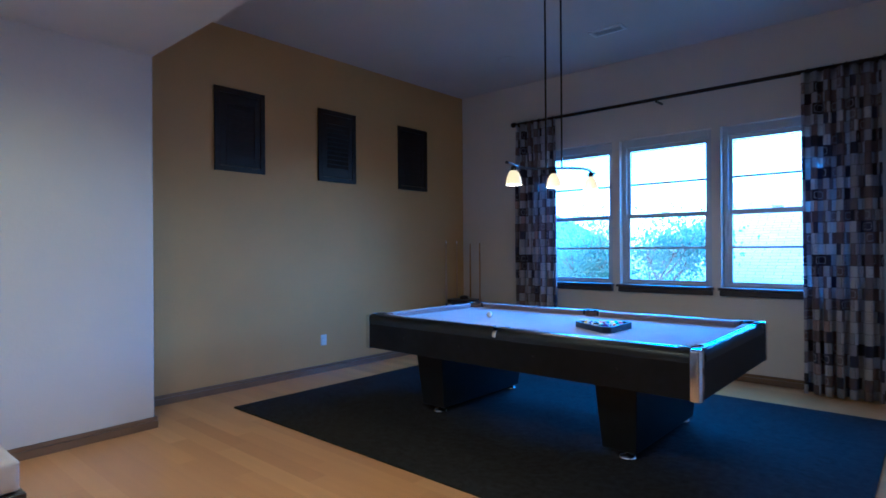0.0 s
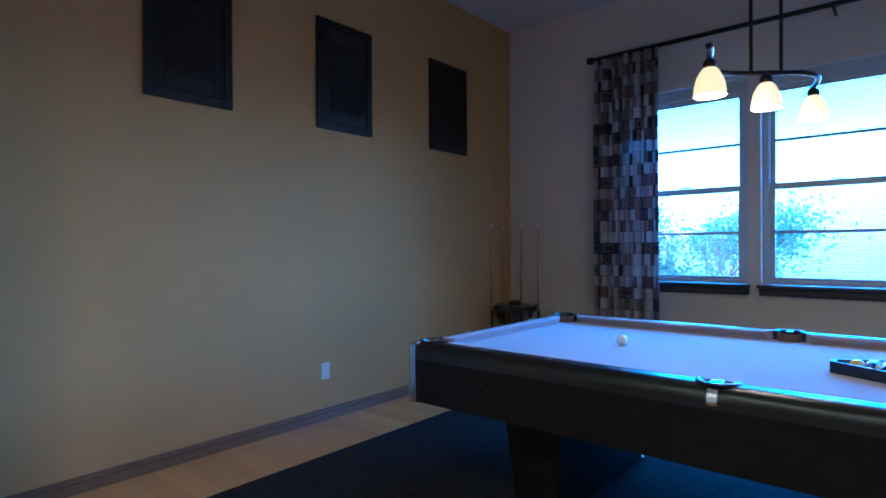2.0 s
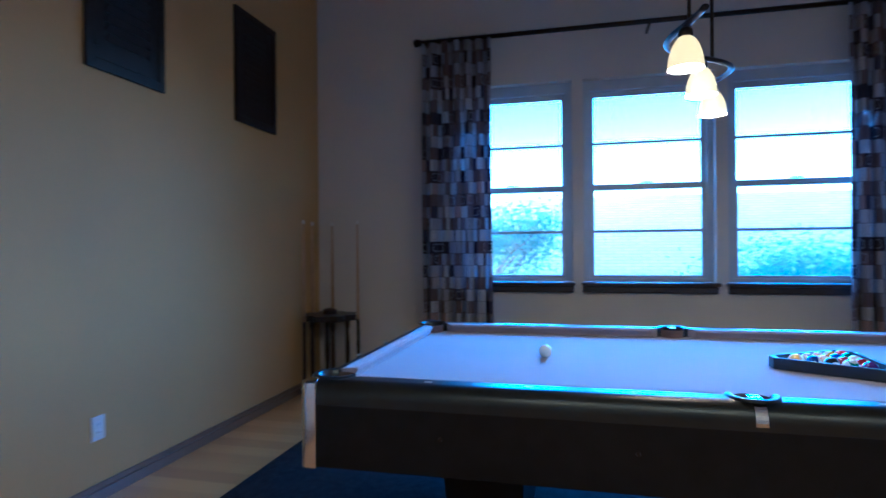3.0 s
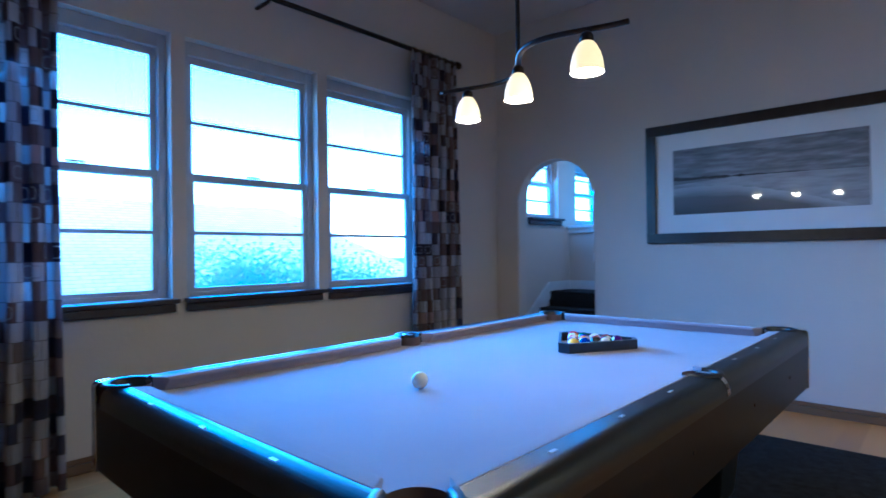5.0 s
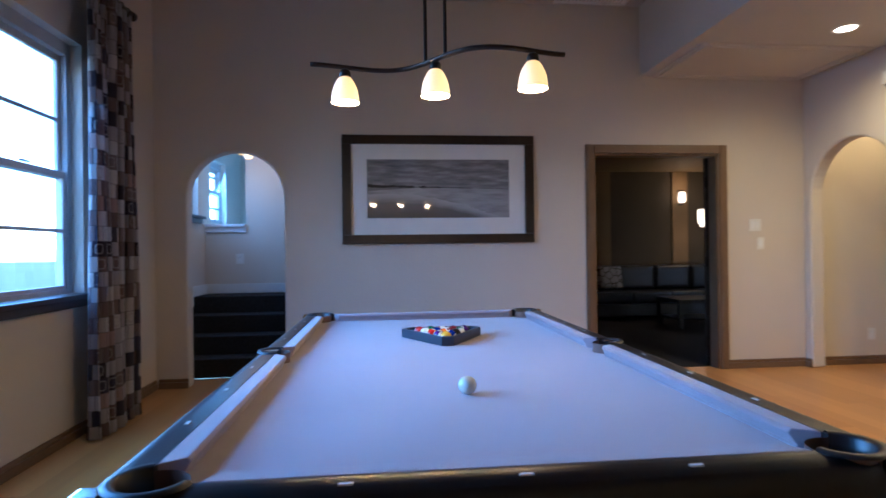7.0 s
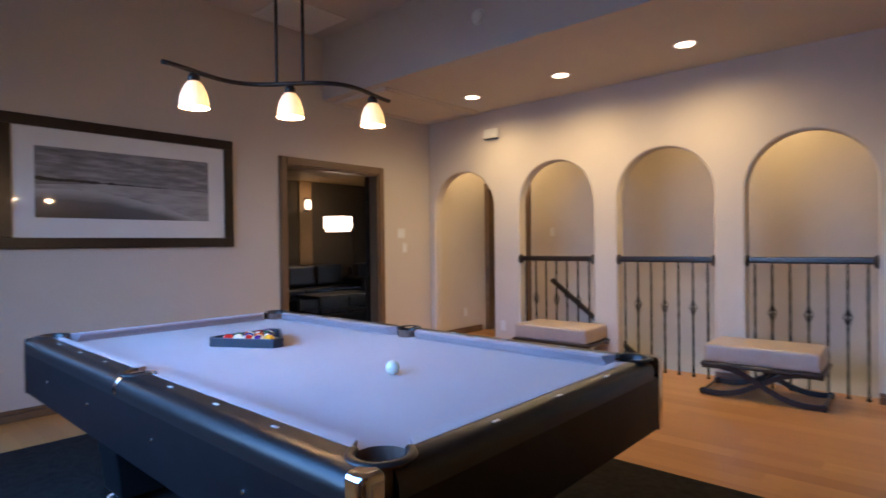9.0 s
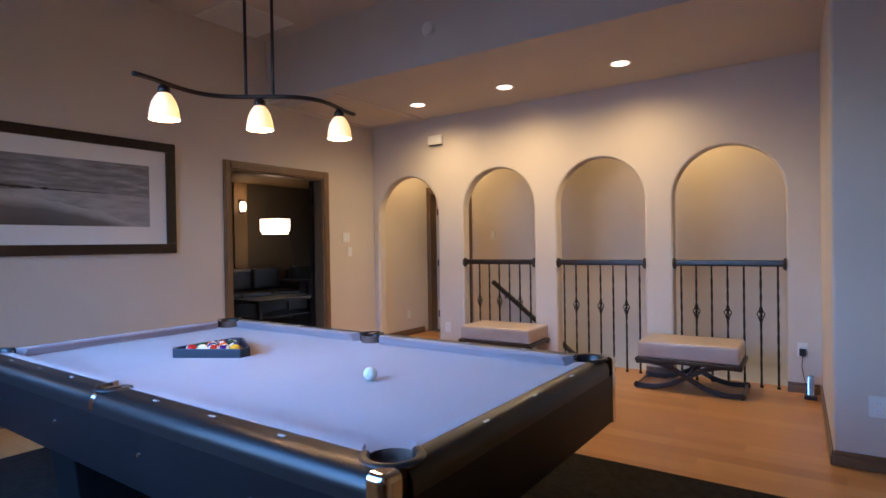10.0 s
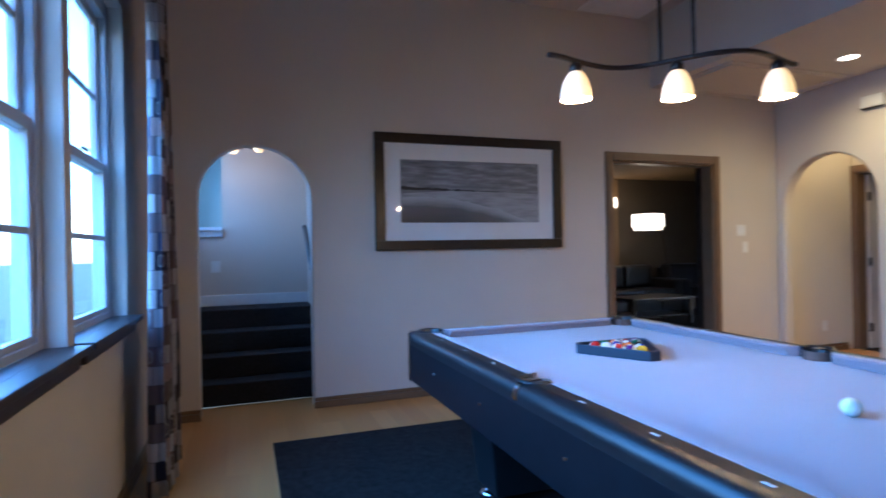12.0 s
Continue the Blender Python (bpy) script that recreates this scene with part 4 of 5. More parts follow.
for sx in (-1, 1):
    for sy in (-1, 1):
        xa, ya = sx * (OX + 0.002), sy * (OY + 0.002)
        xs, ys = sorted((xa, xa - sx * 0.058)), sorted((ya, ya - sy * 0.058))
        bm = box(bmesh.new(), xs[0], xs[1], ys[0], ys[1], 0.506, TOP + 0.003)
        edge = [e for e in bm.edges if all(abs(v.co.x - xa) < 1e-4 and abs(v.co.y - ya) < 1e-4 for v in e.verts)]
        bmesh.ops.bevel(bm, geom=edge, offset=0.026, segments=8, affect="EDGES", profile=0.5)
        rim = [e for e in bm.edges if all(abs(v.co.z - TOP - 0.003) < 1e-4 and (abs(v.co.x - xa) < 0.027 or abs(v.co.y - ya) < 0.027) for v in e.verts) and len(e.link_faces) == 2]
        rim = [e for e in rim if max(abs(v.co.x - (xa - sx * 0.058)) for v in e.verts) > 0.001 and max(abs(v.co.y - (ya - sy * 0.058)) for v in e.verts) > 0.001]
        bmesh.ops.bevel(bm, geom=rim, offset=0.018, segments=6, affect="EDGES", profile=0.5)
        cast = carve(bm, [(x, y, r + 0.017, BED - 0.2, TOP + 0.05) for x, y, r in POCKETS], "casting")
        bevelled(part("corner_casting", cast, M_CHROME, table, "polished metal corner casting"), 0.002, 2, 50)
for sy in (-1, 1):
    # a strap that follows the bullnose from the pocket down to the apron
    bm = bmesh.new()
    run = [(0.094, 0.0)] + [(0.052 - 0.052 * math.sin(radians(q)), 0.052 - 0.052 * math.cos(radians(q))) for q in range(0, 91, 10)] + [(0.0, 0.062)]
    rings = []
    for i, (inw, drop) in enumerate(run):
        q = radians(0 if i == 0 else min(90, (i - 1) * 10))
        y, z, ny, nz = OY - inw, TOP - drop, math.sin(q), math.cos(q)
        rings.append([bm.verts.new((x, sy * (y + ny * t), z + nz * t)) for x, t in ((-0.016, -0.002), (0.016, -0.002), (0.016, 0.003), (-0.016, 0.003))])
    for p, q in zip(rings, rings[1:]):
        for i in range(4):
            bm.faces.new((p[i], p[(i + 1) % 4], q[(i + 1) % 4], q[i]))
    bm.faces.new(rings[0]), bm.faces.new(rings[-1][::-1])
    part("side_iron", bm, M_CHROME, table, "polished metal side pocket strap")
    for x in (-0.9, -0.32, 0.32, 0.9):
        bm = bmesh.new()
        bmesh.ops.create_cone(bm, cap_ends=True, segments=12, radius1=0.008, radius2=0.006, depth=0.006, matrix=Matrix.Translation((x, sy * (OY - 0.0005), 0.63)) @ Matrix.Rotation(radians(-90 * sy), 4, "X"))
        # Same bolts: polished north for their window glint, darkened south where none shows.
        part("bolt", bm, M_CHROME if sy > 0 else M_BRONZE, table)
for sx in (-1, 1):
    bm = bmesh.new()
    cx = sx * 0.80
    lo = [bm.verts.new((cx + a * 0.115, b * 0.54, 0.055)) for a, b in ((-1, -1), (1, -1), (1, 1), (-1, 1))]
    hi = [bm.verts.new((cx + a * 0.145, b * 0.60, 0.56)) for a, b in ((-1, -1), (1, -1), (1, 1), (-1, 1))]
    bm.faces.new(lo[::-1]), bm.faces.new(hi)
    for i in range(4):
        bm.faces.new((lo[i], lo[(i + 1) % 4], hi[(i + 1) % 4], hi[i]))
    leg = bevelled(part("leg", bm, M_BLACK, table, "black slab pedestal leg"), 0.008, 3)
    for sy in (-1, 1):
        f = lathe(bmesh.new(), [(0.055, 0.012), (0.058, 0.022), (0.04, 0.034), (0.018, 0.04), (0.018, 0.056)], 24, (cx + 0.045, sy * 0.505, 0), True)
        part("foot", f, M_CHROME, leg, "round metal levelling foot", True)
tagged(table, "black nine foot billiard table with grey lilac cloth", "pool table")

# ---------------------------------------------------------------- balls and rack
R = 0.0286


def ball_material(name, color, stripe):
    k = Nodes(name, 0.08)
    k.b.inputs["Coat Weight"].default_value = 0.5
    tc = k.nt.nodes.new("ShaderNodeTexCoord")
    sp = k.nt.nodes.new("ShaderNodeSeparateXYZ")
    k.nt.links.new(tc.outputs["Object"], sp.inputs[0])
    ivory = (0.80, 0.76, 0.64, 1)
    spot = k.math("GREATER_THAN", k.math("ABSOLUTE", sp.outputs[0]), R * 0.87)
    base = (*color, 1)
    if stripe:
        band = k.math("LESS_THAN", k.math("ABSOLUTE", sp.outputs[2]), R * 0.55)
        base = k.mix(band, ivory, base)
    k.put(k.mix(spot, base, ivory), k.b.inputs["Base Color"])
    return k.m


HUES = (("yellow", (0.75, 0.42, 0.02)), ("blue", (0.01, 0.03, 0.28)), ("red", (0.50, 0.02, 0.015)), ("purple", (0.06, 0.01, 0.14)),
        ("orange", (0.75, 0.16, 0.015)), ("green", (0.01, 0.13, 0.06)), ("maroon", (0.22, 0.015, 0.02)), ("black", (0.01, 0.01, 0.01)))
cue = ball_at(bmesh.new(), (0, 0, 0), R, 32, 20)
cue = tagged(link("cue_ball", cue, M_BALLW, smooth=True), "ivory white cue ball resting on the cloth", "ball")
cue.location = (-2.348, 3.958, BED + R + 0.0005)
order = [(0, 0), (1, 1), (3, 1), (7, 0), (4, 0), (2, 1), (5, 1), (6, 0), (1, 0), (0, 1), (3, 0), (6, 1), (4, 1), (5, 0), (2, 0)]
AX, AY = -1.435, 3.922          # the rack's inner apex side, pointing west
rng = random.Random(4)
k = 0
for row in range(5):
    for j in range(row + 1):
        h, striped = order[k]
        nm, col = HUES[h]
        me = ball_at(bmesh.new(), (0, 0, 0), R, 24, 14)
        b = link("billiard_ball", me, ball_material("%s %s ball" % ("striped" if striped else "solid", nm), col, striped), smooth=True)
        b.matrix_basis = Matrix.Translation((AX + 0.042 + row * R * 1.74, AY + (j - row / 2) * R * 2.01, BED + R + 0.0005)) @ Euler((rng.uniform(0, 6), rng.uniform(0, 6), rng.uniform(0, 6))).to_matrix().to_4x4()
        tagged(b, "%s %s billiard ball in the rack" % ("striped" if striped else "solid", nm), "ball", "racked balls")
        k += 1
bm = bmesh.new()
cx = AX + 0.042 + 4 * R * 1.74 * 2 / 3
rings = []
for rad, z in ((0.222, 0.0), (0.222, 0.044), (0.200, 0.044), (0.200, 0.0)):
    ring = []
    for c in range(3):
        a = math.pi + c * 2 * math.pi / 3
        for d in (-0.13, 0.13):
            ring.append(bm.verts.new((cx + rad * math.cos(a + d) , AY + rad * math.sin(a + d), BED + 0.001 + z)))
    rings.append(ring)
for i in range(4):
    p, q = rings[i], rings[(i + 1) % 4]
    for m in range(6):
        bm.faces.new((p[m], p[(m + 1) % 6], q[(m + 1) % 6], q[m]))
bevelled(tagged(link("ball_rack", bm, M_RACK), "dark triangular rack round the fifteen balls", "ball rack"), 0.003, 2)

# ---------------------------------------------------------------- pendant lamp
LC = Vector((-1.712, 3.986, 0))
ch_, lat = Vector((0.3135, 0.9496, 0)), Vector((0.9496, -0.3135, 0))
pend = empty("pendant_lamp", (LC.x, LC.y, 0))


def bar_point(u):
    v = 0.094 * math.sin(math.pi * u / 0.405)
    return ch_ * u + lat * v + Vector((0, 0, 1.992))


bm = bmesh.new()
n = 48
rings = []
for i in range(n + 1):
    u = -0.53 + 1.06 * i / n
    p, q = bar_point(u), bar_point(u + 0.01)
    t = (q - p).normalized()
    side = t.cross(Vector((0, 0, 1)))
    rings.append([bm.verts.new(p + side * (0.013 * math.cos(a)) + Vector((0, 0, 0.010 * math.sin(a)))) for a in [2 * math.pi * kk / 12 for kk in range(12)]])
for a, b in zip(rings, rings[1:]):
    for i in range(12):
        bm.faces.new((a[i], a[(i + 1) % 12], b[(i + 1) % 12], b[i]))
bm.faces.new(rings[0]), bm.faces.new(rings[-1][::-1])
part("curved_bar", bm, M_BRONZE, pend, "bronze bar bent in an S", True)
for u in (-0.405, 0.0, 0.405):
    p = ch_ * u
    part("socket", lathe(bmesh.new(), [(0.012, 1.985), (0.024, 1.972), (0.026, 1.95), (0.018, 1.944)][::-1], 16, (p.x, p.y, 0), True), M_BRONZE, pend, smooth=True)
    prof = [(0.060, 1.838), (0.0598, 1.855), (0.056, 1.882), (0.048, 1.91), (0.035, 1.935), (0.02, 1.951), (0.012, 1.953)]
    part("shade", lathe(bmesh.new(), prof, 32, (p.x, p.y, 0)), M_SHADE, pend, "lit opal glass bell shade", True)
for s in (-1, 1):
    p = Vector((0.0505 * s, 0.037 * s, 0))
    part("hanging_rod", rod_between(bmesh.new(), (p.x, p.y, 1.99), (p.x, p.y, H - 0.02), 0.0075, 12), M_BRONZE, pend)
part("canopy", B(-0.13, 0.13, -0.06, 0.06, H - 0.03, H, 0.008), M_BRONZE, pend).rotation_euler = (0, 0, 0.63)
tagged(pend, "bronze three light pendant over the billiard table", "pendant lamp")

# ---------------------------------------------------------------- curtains
rod = empty("curtain_rod", (0, N - 0.17, 2.947))
part("rod", rod_between(bmesh.new(), (-3.47, 0, 0), (0.26, 0, 0), 0.019, 16), M_BRONZE, rod, smooth=True)
for x, s in ((-3.47, -1), (0.26, 1)):
    bm = lathe(bmesh.new(), [(0.02, 0), (0.032, 0.008), (0.026, 0.018), (0.036, 0.04), (0.026, 0.062), (0.006, 0.07)], 16, closed=True)
    bmesh.ops.rotate(bm, verts=bm.verts, matrix=Matrix.Rotation(radians(90 * s), 3, "Y"), cent=(0, 0, 0))
    bmesh.ops.translate(bm, verts=bm.verts, vec=(x, 0, 0))
    part("finial", bm, M_BRONZE, rod, smooth=True)
for x in (-3.43, -1.66, 0.22):
    part("bracket", B(x - 0.01, x + 0.01, -0.005, 0.17, -0.035, -0.017, 0.002), M_BRONZE, rod)
tagged(rod, "long dark bronze curtain rod above the windows", "curtain rod")


def curtain(x0, x1, z0, z1, folds, seed, label):
    r = random.Random(seed)
    cols, rows = folds * 14, 26
    bm = bmesh.new()
    uvl = bm.loops.layers.uv.new("UVMap")
    ph = [r.uniform(-0.5, 0.5) for _ in range(folds + 1)]
    grid, us = [], []
    for i in range(rows + 1):
        t = i / rows
        z = z0 + (z1 - z0) * t
        line, run, prev, uu = [], 0.0, None, []
        for j in range(cols + 1):
            s = j / cols
            f = s * folds
            kk = min(int(f), folds - 1)
            wob = ph[kk] * (1 - (f - kk)) + ph[kk + 1] * (f - kk)
            amp = (0.052 if t > 0.03 else 0.058) * (1 - 0.45 * t) * (0.8 + 0.5 * abs(wob))
            y = -amp * math.cos(2 * math.pi * f + wob * 1.2) + 0.010 * math.sin(5 * t + 9 * s + seed)
            x = x0 + (x1 - x0) * s + 0.018 * math.sin(4 * math.pi * f) * (1 - 0.3 * t) + 0.012 * math.sin(3.1 * t + 6 * s + seed) * (1 - t)
            p = Vector((x, y, z))
            if prev is not None:
                run += (Vector((p.x, p.y, 0)) - Vector((prev.x, prev.y, 0))).length
            prev = p
            line.append(bm.verts.new(p))
            uu.append(run)
        grid.append(line), us.append(uu)
    mid = us[rows // 2]
    for i in range(rows):
        for j in range(cols):
            fc = bm.faces.new((grid[i][j], grid[i][j + 1], grid[i + 1][j + 1], grid[i + 1][j]))
            for lp, (a, b) in zip(fc.loops, ((i, j), (i, j + 1), (i + 1, j + 1), (i + 1, j))):
                lp[uvl].uv = (mid[b], z0 + (z1 - z0) * a / rows)
    top = empty("curtain", (0, N - 0.17, 0))
    c = part("panel", bm, M_CURTAIN, top, smooth=True)
    md = c.modifiers.new("cloth", "SOLIDIFY")
    md.thickness = 0.003
    for j in range(folds):
        x = x0 + (x1 - x0) * (j + 0.5) / folds
        bm = bmesh.new()
        prev = None
        for q in range(17):
            a = 2 * math.pi * q / 16
            p = (x, 0.026 * math.cos(a), 2.947 + 0.026 * math.sin(a))
            if prev:
                rod_between(bm, prev, p, 0.003, 6)
            prev = p
        part("ring", bm, M_BRONZE, top)
    return tagged(top, label, "curtain", "curtains at the windows")


curtain(-3.46, -2.88, 0.015, 2.934, 6, 2, "brown and grey block print curtain drawn aside")
curtain(-0.33, 0.25, 0.015, 2.934, 6, 7, "brown and grey block print curtain drawn aside")

# ---------------------------------------------------------------- picture
pic = empty("framed_picture", (E_ - 0.001, 3.705, 1.75))
fb = bmesh.new()
hy, hz, fwid = 0.886, 0.496, 0.083
for y0, y1, z0, z1 in ((-hy, hy, hz - fwid, hz), (-hy, hy, -hz, -hz + fwid), (-hy, -hy + fwid, -hz + fwid, hz - fwid), (hy - fwid, hy, -hz + fwid, hz - fwid)):
    box(fb, -0.04, 0.0, y0, y1, z0, z1, 0.006)
part("frame", fb, M_DARKWOOD, pic, "wide flat black frame")
part("mat_board", B(-0.016, -0.006, -hy + fwid, hy - fwid, -hz + fwid, hz - fwid), M_MATBOARD, pic, "white mat board")
part("photograph", B(-0.0195, -0.017, -0.652, 0.662, -0.262, 0.275), M_ART, pic, "grey dune landscape photograph")
tagged(pic, "black framed grey landscape photograph with white mat", "picture")

# ---------------------------------------------------------------- shutters high on the mustard wall
for y0 in (2.535, 3.712, 4.927):
    sh = empty("wall_shutter", (W, y0, 2.113))
    w, h = 0.526, 0.80
    fb = bmesh.new()
    for a, b, z0, z1 in ((0, 0.05, 0, h), (w - 0.05, w, 0, h), (0.05, w - 0.05, h - 0.05, h), (0.05, w - 0.05, 0, 0.05)):
        box(fb, 0.0, 0.022, a, b, z0, z1, 0.004)
    part("frame", fb, M_SHUTTER, sh)
    sb = bmesh.new()
    for a, b, z0, z1 in ((0.054, 0.115, 0.054, h - 0.054), (w - 0.115, w - 0.054, 0.054, h - 0.054), (0.115, w - 0.115, h - 0.15, h - 0.054), (0.115, w - 0.115, 0.054, 0.15)):
        box(sb, 0.002, 0.017, a, b, z0, z1, 0.003)
    leaf = part("shutter_leaf", sb, M_SHUTTER, sh)
    part("backing", B(0.0005, 0.002, 0.115, w - 0.115, 0.15, h - 0.15), M_DARKPL, sh)
    nl = 10
    for i in range(nl):
        z = 0.15 + (i + 0.5) * (h - 0.30) / nl
        tilt = 62 if y0 == 3.712 else 12
        half = 0.021 if tilt > 20 else 0.028
        bm = box(bmesh.new(), -0.0035, 0.0035, 0.118, w - 0.118, -half, half, 0.003)
        bmesh.ops.transform(bm, matrix=Matrix.Translation((0.012 if tilt < 20 else 0.018, 0, z)) @ Matrix.Rotation(radians(34 if tilt > 20 else -6), 4, "Y"), verts=bm.verts)
        part("louvre", bm, M_SHUTTER, leaf)
    for z in (0.14, h - 0.14):
        part("hinge", B(0.018, 0.026, 0.045, 0.062, z - 0.03, z + 0.03, 0.002), M_BRONZE, sh)
    tagged(sh, "dark stained louvred shutter set high in the wall", "shutter", "shutters on the mustard wall")


# ---------------------------------------------------------------- upholstered benches
def bench(m, label):
    b = empty("x_bench")
    L, D = 0.41, 0.255
    bm = box(bmesh.new(), -L + 0.01, L - 0.01, -D + 0.01, D - 0.01, 0.275, 0.42, 0.035, 5)
    c = part("seat_cushion", bm, M_SEAT, b, "pale taupe leather cushion", True)
    pb = bmesh.new()
    for z in (0.29, 0.402):
        o = [(-L + 0.016, -D + 0.016, z), (L - 0.016, -D + 0.016, z), (L - 0.016, D - 0.016, z), (-L + 0.016, D - 0.016, z), (-L + 0.016, -D + 0.016, z)]
        tube(pb, o, 0.005, 6)
    part("piping", pb, M_SEAT, c, "stitched leather piping")
    bm = box(bmesh.new(), -L - 0.012, L + 0.012, -D - 0.008, D + 0.008, 0.242, 0.274, 0.012, 3)
    part("seat_frame", bm, M_DARKWOOD, b, "dark carved seat frame")
    for sy in (-1, 1):
        for sx in (-1, 1):
            bm = bmesh.new()
            pts = []
            for i in range(13):
                t = i / 12
                x = sx * (L + 0.005) * (1 - 2 * t)
                z = 0.242 - 0.215 * t + 0.045 * math.sin(2 * math.pi * t)
                pts.append((x, sy * (D - 0.035) + 0.012 * sx, z))
            rings = []
            for i, p in enumerate(pts):
                q = pts[min(i + 1, 12)] if i < 12 else p
                o = pts[i - 1] if i else p
                t = (Vector(q) - Vector(o)).normalized()
                up = Vector((-t.z, 0, t.x))
                hh, ww = 0.021, 0.012
                rings.append([bm.verts.new(Vector(p) + up * a * hh + Vector((0, bb * ww, 0))) for a, bb in ((-1, -1), (1, -1), (1, 1), (-1, 1))])
            for a, c2 in zip(rings, rings[1:]):
                for i in range(4):
                    bm.faces.new((a[i], a[(i + 1) % 4], c2[(i + 1) % 4], c2[i]))
            bm.faces.new(rings[0]), bm.faces.new(rings[-1][::-1])
            e = pts[-1]
            rod_between(bm, (e[0] , e[1] - 0.016, 0.027), (e[0], e[1] + 0.016, 0.027), 0.027, 14)
            leg = bevelled(part("leg", bm, M_DARKWOOD, b, "curved dark wooden leg with a scroll foot"), 0.004, 2)
    for sx in (-1, 1):
        part("side_rung", rod_between(bmesh.new(), (sx * (L + 0.005), -D + 0.03, 0.03), (sx * (L + 0.005), D - 0.03, 0.03), 0.012, 10), M_DARKWOOD, b)
    part("stretcher", rod_between(bmesh.new(), (0, -D + 0.03, 0.135), (0, D - 0.03, 0.135), 0.014, 12), M_DARKWOOD, b)
    b.matrix_basis = m
    return tagged(b, label, "bench", "benches before the arches")


first = bench(pose(-2.86, 0.375, 0.0, 0, 0, 2), "taupe leather bench on dark crossed legs")
copy_thing(first, pose(-0.985, 0.35, 0.0, 0, 0, 2))


# ---------------------------------------------------------------- fittings
def plate(name, m, w, h, label, category, rockers=0, sockets=0):
    """A wall plate lying in the x-z plane, facing -y before m is applied."""
    t = empty(name)
    part("cover", B(-w / 2, w / 2, -0.006, 0, -h / 2, h / 2, 0.003), M_PLASTIC, t)
    for i in range(rockers):
        x = (i - (rockers - 1) / 2) * 0.046
        part("rocker", B(x - 0.016, x + 0.016, -0.0095, -0.0062, -0.033, 0.033, 0.002), M_WHITE, t)
    for i in range(sockets):
        z = (i - (sockets - 1) / 2) * 0.04
        s = part("socket", B(-0.017, 0.017, -0.0085, -0.0062, z - 0.014, z + 0.014, 0.002), M_WHITE, t)
        for x in (-0.006, 0.006):
            part("slot", B(x - 0.001, x + 0.001, -0.0092, -0.0086, z - 0.005, z + 0.005), M_DARKPL, s)
    t.matrix_basis = m
    return tagged(t, label, category)


plate("wall_outlet", pose(W + 0.0005, 3.775, 0.355, 0, 0, 90), 0.075, 0.118, "white wall outlet on the mustard wall", "outlet", sockets=2)
plate("wall_outlet", pose(-0.075, S + 0.0005, 0.295, 0, 0, 180), 0.075, 0.118, "white wall outlet between the arches", "outlet", sockets=2)
plate("wall_outlet", pose(-3.672, S + 0.0005, 0.365, 0, 0, 180), 0.075, 0.118, "white wall outlet with a black plug in it", "outlet", sockets=2)
plate("wall_outlet", pose(-4.09, SOFFIT_Y + 0.0005, 0.36, 0, 0, 180), 0.09, 0.118, "white wall outlet on the short wall", "outlet", sockets=2)
plate("wall_outlet", pose(E_ - 0.0005, -0.63, 0.30, 0, 0, -90), 0.075, 0.118, "white wall outlet in the hall", "outlet", sockets=2)
plate("wall_outlet", pose(SX1 - 0.0005, 5.90, 1.12, 0, 0, -90), 0.09, 0.118, "white wall outlet above the landing", "outlet", sockets=2)
plate("light_switch", pose(E_ - 0.0005, 0.60, 1.398, 0, 0, -90), 0.12, 0.118, "white double light switch beside the doorway", "light switch", rockers=2)
plate("light_switch", pose(E_ - 0.0005, 0.545, 1.218, 0, 0, -90), 0.072, 0.118, "small white wall control beneath the light switch", "light switch", rockers=1)
plate("light_switch", pose(-0.03, FAR_Y + 0.0005, 1.405, 0, 0, 180), 0.075, 0.118, "white light switch on the stair wall", "light switch", rockers=1)

sb = empty("chime_box", (0.053, S, 2.556))
part("cover", B(-0.10, 0.10, 0.0, 0.05, -0.055, 0.055, 0.012, 3), M_PLASTIC, sb)
part("backplate", B(-0.085, 0.085, 0.0, 0.035, -0.064, -0.056, 0.002), M_DARKPL, sb)
tagged(sb, "white plastic chime box high on the arch wall", "chime")

sd = empty("smoke_detector", (-1.07, SOFFIT_Y, 3.134))
for nm, prof in (("base", [(0.066, 0.0), (0.066, 0.012)]), ("dome", [(0.058, 0.0125), (0.056, 0.03), (0.044, 0.038), (0.012, 0.04)])):
    bm = lathe(bmesh.new(), prof, 28, closed=True)
    bmesh.ops.rotate(bm, verts=bm.verts, matrix=Matrix.Rotation(radians(-90), 3, "X"), cent=(0, 0, 0))
    part(nm, bm, M_PLASTIC, sd, smooth=(nm == "dome"))
tagged(sd, "white round smoke detector on the soffit face", "smoke detector")


